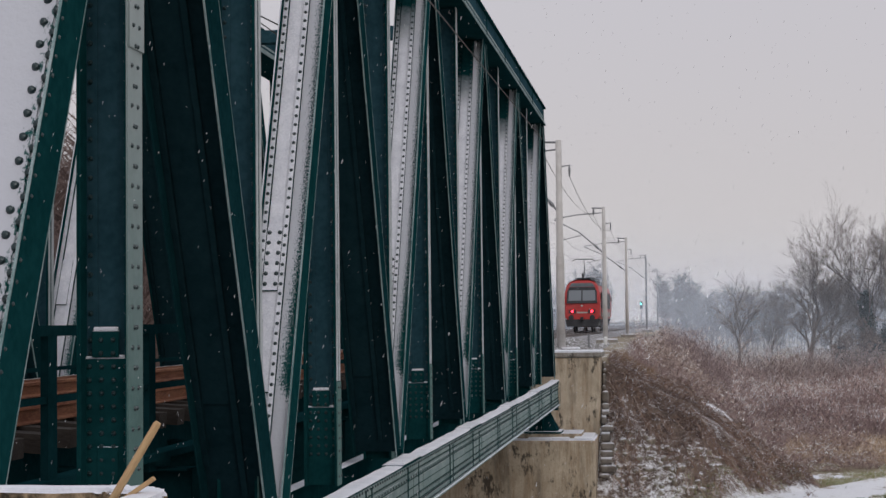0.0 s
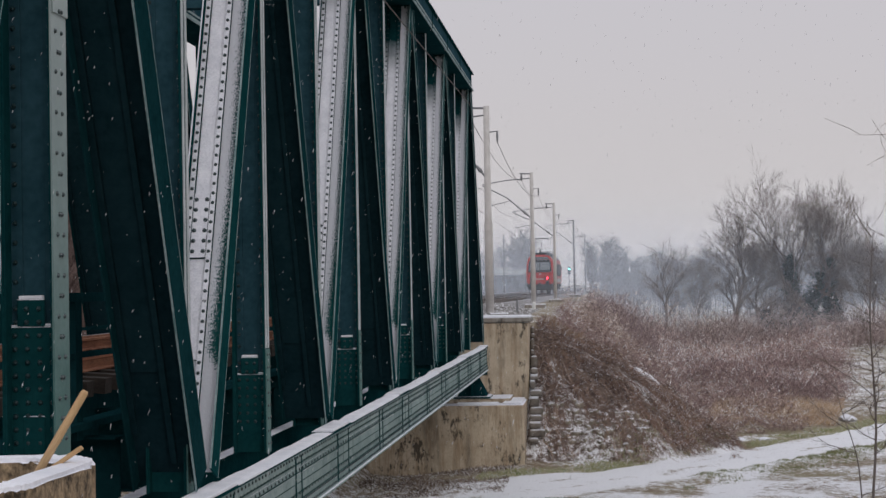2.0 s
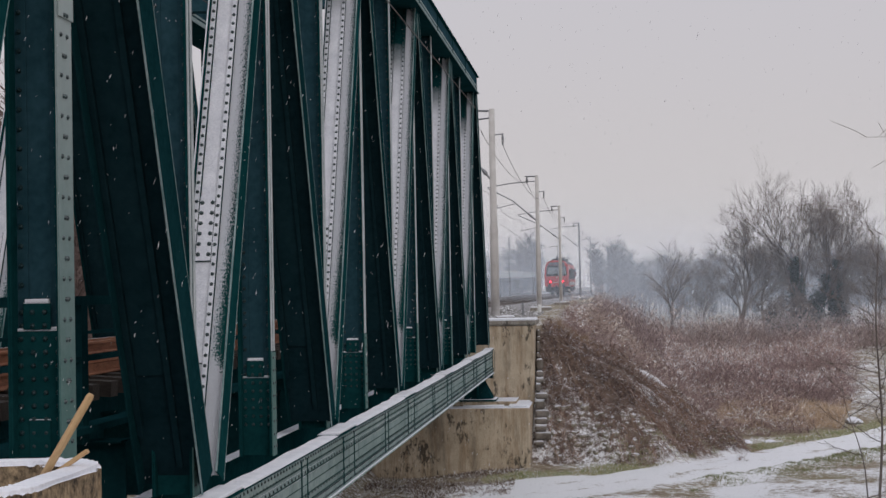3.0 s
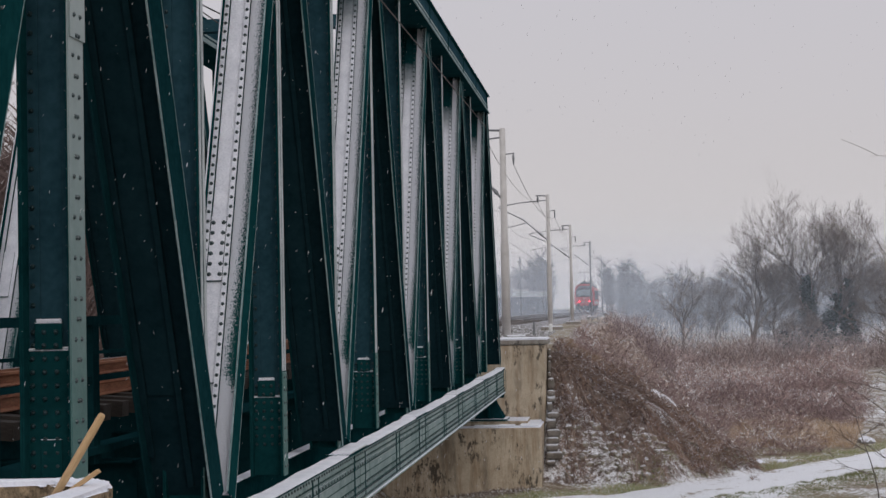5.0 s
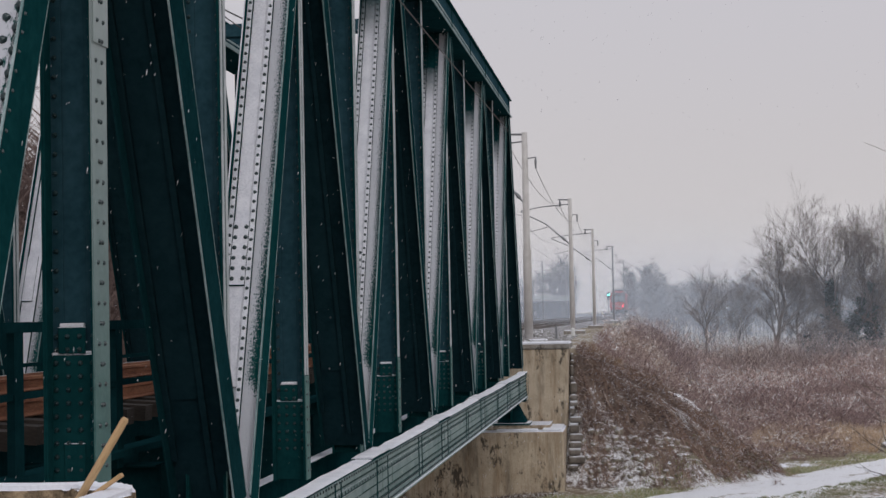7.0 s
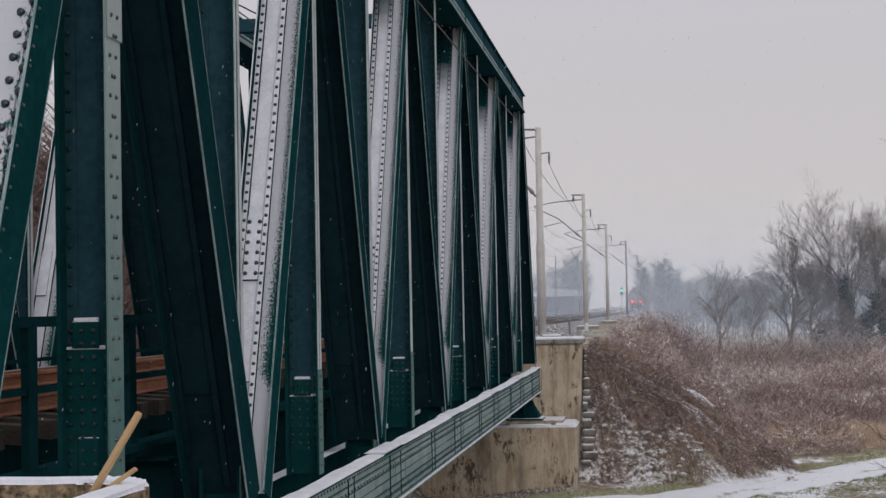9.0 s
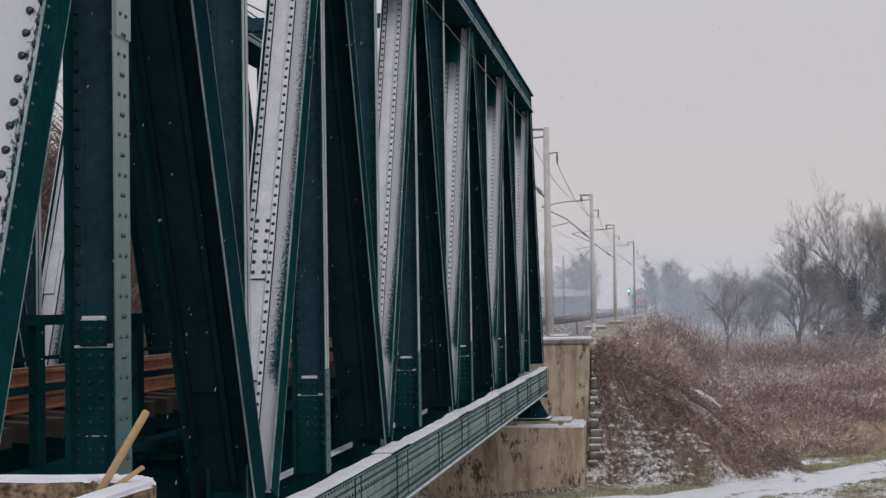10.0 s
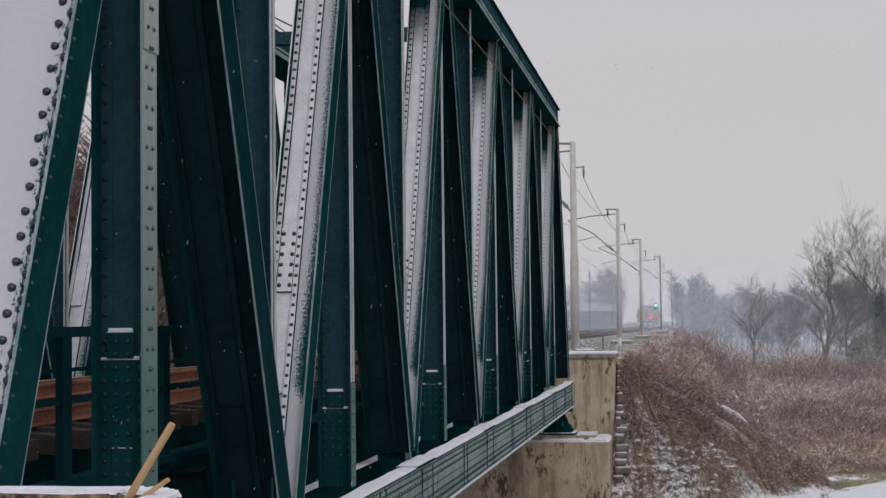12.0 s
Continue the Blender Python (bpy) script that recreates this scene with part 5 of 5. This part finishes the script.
DARK = [(0.070, 0.052, 0.052), (0.135, 0.095, 0.084), (0.22, 0.148, 0.118), (0.10, 0.080, 0.083), (0.33, 0.235, 0.185), (0.78, 0.77, 0.80)]
make_vines("bank_vines", "long brown vines hanging down over the embankment", 50, 2600, [(0.10, 0.068, 0.060), (0.18, 0.112, 0.088), (0.28, 0.175, 0.13), (0.14, 0.098, 0.09), (0.38, 0.27, 0.20), (0.52, 0.42, 0.36)])
make_tangle("bank_brush", "tangled dark brown stems over the embankment", 41, 64000, on_dry_bank, lambda x, y: 0.17, 0.017, (0.06, 0.20), DARK,
            [(0.30, 0.175, 0.12), (0.44, 0.29, 0.205), (0.25, 0.15, 0.11), (0.84, 0.83, 0.86)], 0.1, 1.3, 0.24)
make_tangle("bramble", "brown bramble on the embankment's flank, flecked with snow", 46, 44000, on_flank, lambda x, y: 0.75 + 0.25 * float(ease(70, 90, y)), 0.022, (0.14, 0.45),
            [(0.161, 0.113, 0.110), (0.284, 0.199, 0.185), (0.396, 0.293, 0.265), (0.209, 0.156, 0.156)],
            [(0.486, 0.380, 0.324), (0.756, 0.630, 0.502), (0.389, 0.292, 0.250), (0.860, 0.860, 0.860), (0.860, 0.860, 0.860), (0.356, 0.270, 0.227)], 0.3, 0.55, 0.22)
make_tangle("seed_bush", "rounded bush full of pale tan seed heads", 47, 17000, in_seed_bush, lambda x, y: 1.30 * math.sqrt(max(0.05, 1.1 - ((x - 0.15) / 1.5) ** 2)), 0.020, (0.10, 0.30),
            [(0.192, 0.144, 0.128), (0.320, 0.240, 0.208), (0.432, 0.328, 0.280)],
            [(0.621, 0.527, 0.459), (0.756, 0.648, 0.567), (0.472, 0.378, 0.324), (0.860, 0.860, 0.860)], 0.3, 0.9, 0.5)
make_tangle("crest_bush", "dark purple-brown shrubs along the embankment's crest", 42, 26000, on_crest, lambda x, y: 1.55 + 0.15 * min(x, 3.0), 0.016, (0.25, 0.75),
            [(0.153, 0.113, 0.116), (0.245, 0.184, 0.184), (0.337, 0.260, 0.252), (0.199, 0.156, 0.165)],
            [(0.337, 0.260, 0.236), (0.459, 0.367, 0.337)], 0.9, 0.22, 0.1)
make_tangle("field_thicket", "dense mauve-brown winter thicket on the low field", 43, 105000, in_field, lambda x, y: 1.45 * float(ease(67.5, 76, y)) + 0.1, 0.019, (0.16, 0.55),
            [(0.154, 0.112, 0.112), (0.243, 0.174, 0.169), (0.344, 0.249, 0.236), (0.200, 0.149, 0.154), (0.433, 0.316, 0.280)],
            [(0.445, 0.347, 0.314), (0.691, 0.479, 0.429), (0.363, 0.273, 0.248), (0.495, 0.380, 0.330), (0.860, 0.860, 0.860), (0.860, 0.860, 0.860), (0.372, 0.279, 0.248)], 0.55, 0.24, 0.30)
make_tangle("far_scrub", "hazy brown scrub before the trees", 48, 42000, in_far_field, lambda x, y: 2.1, 0.035, (0.3, 1.0),
            [(0.169, 0.137, 0.137), (0.260, 0.202, 0.192), (0.338, 0.267, 0.247)], [(0.390, 0.325, 0.299), (0.520, 0.442, 0.416)], 0.7, 0.2, 0.15)
make_brush("brow_grass", "rusty tan grass on the embankment's brow", 52, 15000, on_brow, (0.12, 0.42), 0.016,
           [(0.17, 0.105, 0.065), (0.28, 0.185, 0.12), (0.38, 0.28, 0.20), (0.22, 0.14, 0.09), (0.75, 0.74, 0.76)], 0.8)
make_brush("dry_grass", "tan dry grass before the thicket", 44, 60000, before_hedge, (0.15, 0.55), 0.018,
           [(0.34, 0.235, 0.15), (0.50, 0.36, 0.24), (0.62, 0.48, 0.34), (0.42, 0.28, 0.18), (0.80, 0.79, 0.80)], 0.5)
make_brush("leaf_litter", "brown leaf litter and twigs below the bridge", 49, 15000, under_bridge, (0.04, 0.14), 0.03,
           [(0.070, 0.050, 0.040), (0.15, 0.11, 0.085), (0.25, 0.19, 0.15), (0.70, 0.69, 0.70)], 0.9)
make_brush("green_grass", "short green grass on the path's verge", 45, 46000, on_verge, (0.04, 0.15), 0.020,
           [(0.17, 0.20, 0.085), (0.27, 0.31, 0.14), (0.38, 0.38, 0.21), (0.46, 0.38, 0.25), (0.80, 0.80, 0.82)], 1.3)
make_brush("green_grass", "sparse green grass between the wheel tracks", 53, 15000, on_middle, (0.04, 0.12), 0.020,
           [(0.14, 0.165, 0.075), (0.22, 0.24, 0.12), (0.32, 0.28, 0.18)], 1.6)


def make_pitching():
    """Snow-capped stones that show through the vines at the bank's foot."""
    rnd = random.Random(54)
    pit = thing("stone_pitching", "rough stone pitching at the embankment's foot, capped with snow", "stone pitching", kind="structure")
    for row in range(7):
        for k in range(15):
            x = -1.75 + 0.21 * k + rnd.uniform(-0.09, 0.09) + 0.1 * (row % 2)
            y = 50.25 - 0.27 * row + rnd.uniform(-0.08, 0.08) + 0.12 * max(0.0, x) ** 1.2
            z = land(x, y)
            if z < -4.4 or fbm(x + 3, y, 0.8) < rnd.uniform(-0.35, 0.1):
                continue
            rx, ry, rz = rnd.uniform(0.07, 0.16), rnd.uniform(0.07, 0.14), rnd.uniform(0.03, 0.075)
            n, vs = 7, []
            turn = rnd.uniform(0, 1)
            for zz, sc in ((-0.2, 1.1), (rz * 0.5, 1.0), (rz, 0.68)):
                for i in range(n):
                    a = 2 * math.pi * (i + turn) / n
                    q = rnd.uniform(0.72, 1.15)
                    vs.append((rx * sc * q * math.cos(a), ry * sc * q * math.sin(a), zz + rnd.uniform(-0.02, 0.02)))
            b = Build().add(vs, [(r * n + i, r * n + (i + 1) % n, (r + 1) * n + (i + 1) % n, (r + 1) * n + i) for r in range(2) for i in range(n)] + [tuple(range(2 * n, 3 * n))])
            part("stone", b, PITCH, pit, "", 0, pose(x, y, z, rnd.uniform(15, 45), rnd.uniform(-10, 10), 0))


PITCH = with_snow(plain("pitching_stone", (0.15, 0.13, 0.105), (0.36, 0.32, 0.25), 5.0, 0.9, 0, 0.6), 0.55, 0.95, 9.0, 0.95, 0.45)
make_pitching()


def make_stone(x, y, r, seed, snowy):
    rnd = random.Random(seed)
    st = thing("stone", "field stone capped with snow beside the path" if snowy else "bare field stone", "stone", "field stones", m=Matrix.Translation((x, y, land(x, y))))
    bm = bmesh.new()
    bmesh.ops.create_icosphere(bm, subdivisions=2, radius=r)
    for v in bm.verts:
        v.co *= 1 + 0.22 * noise.noise(v.co / r + Vector((seed, 0, 0)))
        v.co.z *= 0.62
    me = bpy.data.meshes.new("rock")
    bm.to_mesh(me)
    bm.free()
    me.materials.append(with_snow(plain("field_stone", (0.14, 0.13, 0.12), (0.26, 0.25, 0.23), 4, 0.9), 0.25, 0.5) if snowy else GREYCON)
    part("rock", me, None, st)


for k, (x, y, r) in enumerate(((4.4, 54.4, 0.26), (5.2, 54.6, 0.20), (4.2, 53.2, 0.16), (9.0, 62.0, 0.34), (10.5, 88.0, 0.55), (3.6, 52.8, 0.2))):
    make_stone(x, y, r, k + 3, True)

# saplings near the path
def make_sapling(x, y, top, seed, lean, branches, label, r=0.032):
    rnd, z = random.Random(seed), land(x, y)
    tree = thing("sapling", label, "sapling", "saplings", m=Matrix.Translation((x, y, z - 0.05)))
    stem, tw = Build(), Build()
    pts = [Vector((lean * u * top + 0.05 * math.sin(u * 9 + seed), 0.03 * math.sin(u * 7), u * top)) for u in np.linspace(0, 1, 12)]
    stem.tube(pts, [r * (1 - 0.75 * k / 11) for k in range(12)], 7)
    for k in range(branches):
        u = 0.28 + 0.70 * (k + rnd.random()) / branches
        i = int(u * 11)
        p = pts[min(i, 10)].lerp(pts[min(i, 10) + 1], u * 11 - i)
        a = math.pi + rnd.gauss(0, 0.9) if k % 3 else rnd.gauss(0, 0.8)
        d = Vector((math.cos(a), math.sin(a), rnd.uniform(0.15, 0.75))).normalized()
        length, line, q = rnd.uniform(0.9, 2.1) * (1.2 - 0.6 * u), [p], p
        for m in range(7):
            d = (d + Vector((rnd.gauss(0, 0.10), rnd.gauss(0, 0.10), rnd.gauss(0.02, 0.10)))).normalized()
            q = q + d * length / 7
            line.append(q)
            for t in range(2):
                if rnd.random() < 0.8:
                    e = (d + Vector((rnd.gauss(0, 0.6), rnd.gauss(0, 0.6), rnd.gauss(0.25, 0.5)))).normalized()
                    ln = length * rnd.uniform(0.12, 0.38)
                    g = q + e * ln * 0.5
                    h = g + (e + Vector((rnd.gauss(0, 0.25), 0, rnd.gauss(0.1, 0.25)))) * ln * 0.5
                    tw.tube([q, g, h], [0.0045, 0.0035, 0.002], 3, False)
        part("branch", Build().tube(line, [0.010 * (1 - 0.1 * m) * (1.2 - 0.4 * u) for m in range(8)], 5), BARK, tree)
    part("trunk", stem, BARK, tree)
    tagged(part("crown", tw, TWIG, tree, "fine bare twigs"), kind="stuff")


make_sapling(5.25, 33.0, 6.2, 61, 0.012, 26, "thin bare sapling with long side branches beside the path")
make_sapling(5.28, 33.3, 3.3, 66, -0.20, 5, "thin bent bare sapling beside the path", 0.020)
make_sapling(6.2, 34.5, 6.4, 64, 0.0, 14, "thin bare sapling with fine branches", 0.03)
make_tree(10.5, 37.0, 13.0, 62, 4, 0.09, 0.62, 0.5, label="bare tree with long drooping side branches", group="saplings", lean=-0.02, stems=2, fan=0.14, thin=0.005)


# ---- mist ----
def make_mist():
    m, n, l, b = nodes_of("thin_mist")
    n.remove(b)
    o = n["Material Output"]
    tr, df, tl, mix, mx2 = (n.new("ShaderNode" + k) for k in ("BsdfTransparent", "BsdfDiffuse", "BsdfTranslucent", "MixShader", "AddShader"))
    # Haze is added as flat bluish sheets; upward normals brighten them with skylight.
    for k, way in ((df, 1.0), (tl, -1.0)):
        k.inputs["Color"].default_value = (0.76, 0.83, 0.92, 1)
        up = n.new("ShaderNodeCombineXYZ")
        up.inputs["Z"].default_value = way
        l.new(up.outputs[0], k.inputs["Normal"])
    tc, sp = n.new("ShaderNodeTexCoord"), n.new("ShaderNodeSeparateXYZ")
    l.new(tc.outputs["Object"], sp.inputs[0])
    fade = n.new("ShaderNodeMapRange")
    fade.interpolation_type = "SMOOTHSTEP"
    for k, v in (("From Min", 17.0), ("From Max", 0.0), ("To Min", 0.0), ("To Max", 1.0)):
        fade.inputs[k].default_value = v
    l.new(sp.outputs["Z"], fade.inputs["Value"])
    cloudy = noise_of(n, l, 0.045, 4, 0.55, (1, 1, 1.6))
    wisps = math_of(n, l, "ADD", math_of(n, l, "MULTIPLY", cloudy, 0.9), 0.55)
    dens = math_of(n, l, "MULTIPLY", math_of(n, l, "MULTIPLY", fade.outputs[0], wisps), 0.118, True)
    l.new(df.outputs[0], mx2.inputs[0])
    l.new(tl.outputs[0], mx2.inputs[1])
    l.new(dens, mix.inputs[0])
    l.new(tr.outputs[0], mix.inputs[1])
    l.new(mx2.outputs[0], mix.inputs[2])
    l.new(mix.outputs[0], o.inputs[0])
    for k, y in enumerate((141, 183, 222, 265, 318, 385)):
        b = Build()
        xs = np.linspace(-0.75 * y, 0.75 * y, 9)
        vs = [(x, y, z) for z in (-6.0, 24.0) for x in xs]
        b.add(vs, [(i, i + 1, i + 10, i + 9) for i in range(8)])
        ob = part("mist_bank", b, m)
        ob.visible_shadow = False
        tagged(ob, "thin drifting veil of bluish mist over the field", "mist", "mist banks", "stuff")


make_mist()


# ---- falling snow ----
FLAKE = plain("snowflake", (0.62, 0.62, 0.65), (0.75, 0.75, 0.78), 30, 0.9, 0, 0)
snowfall = []


def make_snowfall():
    """Rigid clusters of flakes, which drift down through the view."""
    for k in range(5):
        rnd, b = random.Random(70 + k), Build()
        slant = Vector((rnd.uniform(-0.5, -0.15), rnd.uniform(-0.1, 0.1), -1)).normalized()
        for j in range(4300):
            y = 4.0 + 26 * rnd.random() ** 1.3
            x, z = rnd.uniform(-0.48 * y, 0.26 * y), rnd.uniform(-4, 30)
            r, ln = rnd.uniform(0.0010, 0.0022) * (0.55 + y / 22), rnd.uniform(0.004, 0.018) * (0.5 + y / 30)
            c = Vector((x, y, z))
            b.add([c - slant * ln, c + Vector((r, 0, 0)), c + Vector((0, r, 0)), c - Vector((r, 0, 0)), c - Vector((0, r, 0)), c + slant * ln],
                  [(0, 1, 2), (0, 2, 3), (0, 3, 4), (0, 4, 1), (5, 2, 1), (5, 3, 2), (5, 4, 3), (5, 1, 4)])
        ob = part("falling_snow", b, FLAKE)
        tagged(ob, "light snowflakes drifting down through the air", "snowflakes", kind="stuff")
        snowfall.append((ob, slant * rnd.uniform(1.5, 2.0)))


make_snowfall()


# ---- what moves ----
def motions():
    rows = []
    for k in range(25):
        t = k * 0.5
        y = 136 + 22.0 * t
        x0, x1 = track_x(y + 2), track_x(y + 16)
        yaw = math.degrees(math.atan2(-(x1 - x0), 14))
        rows.append((t, pose(track_x(y), y, track_z(y) + 0.02, 0, 0, yaw)))
    walk(loco, rows)
    for ob, way in snowfall:
        walk(ob, [(0.0, pose(*(way * 0))), (12.0, pose(*(way * 12)))])


motions()
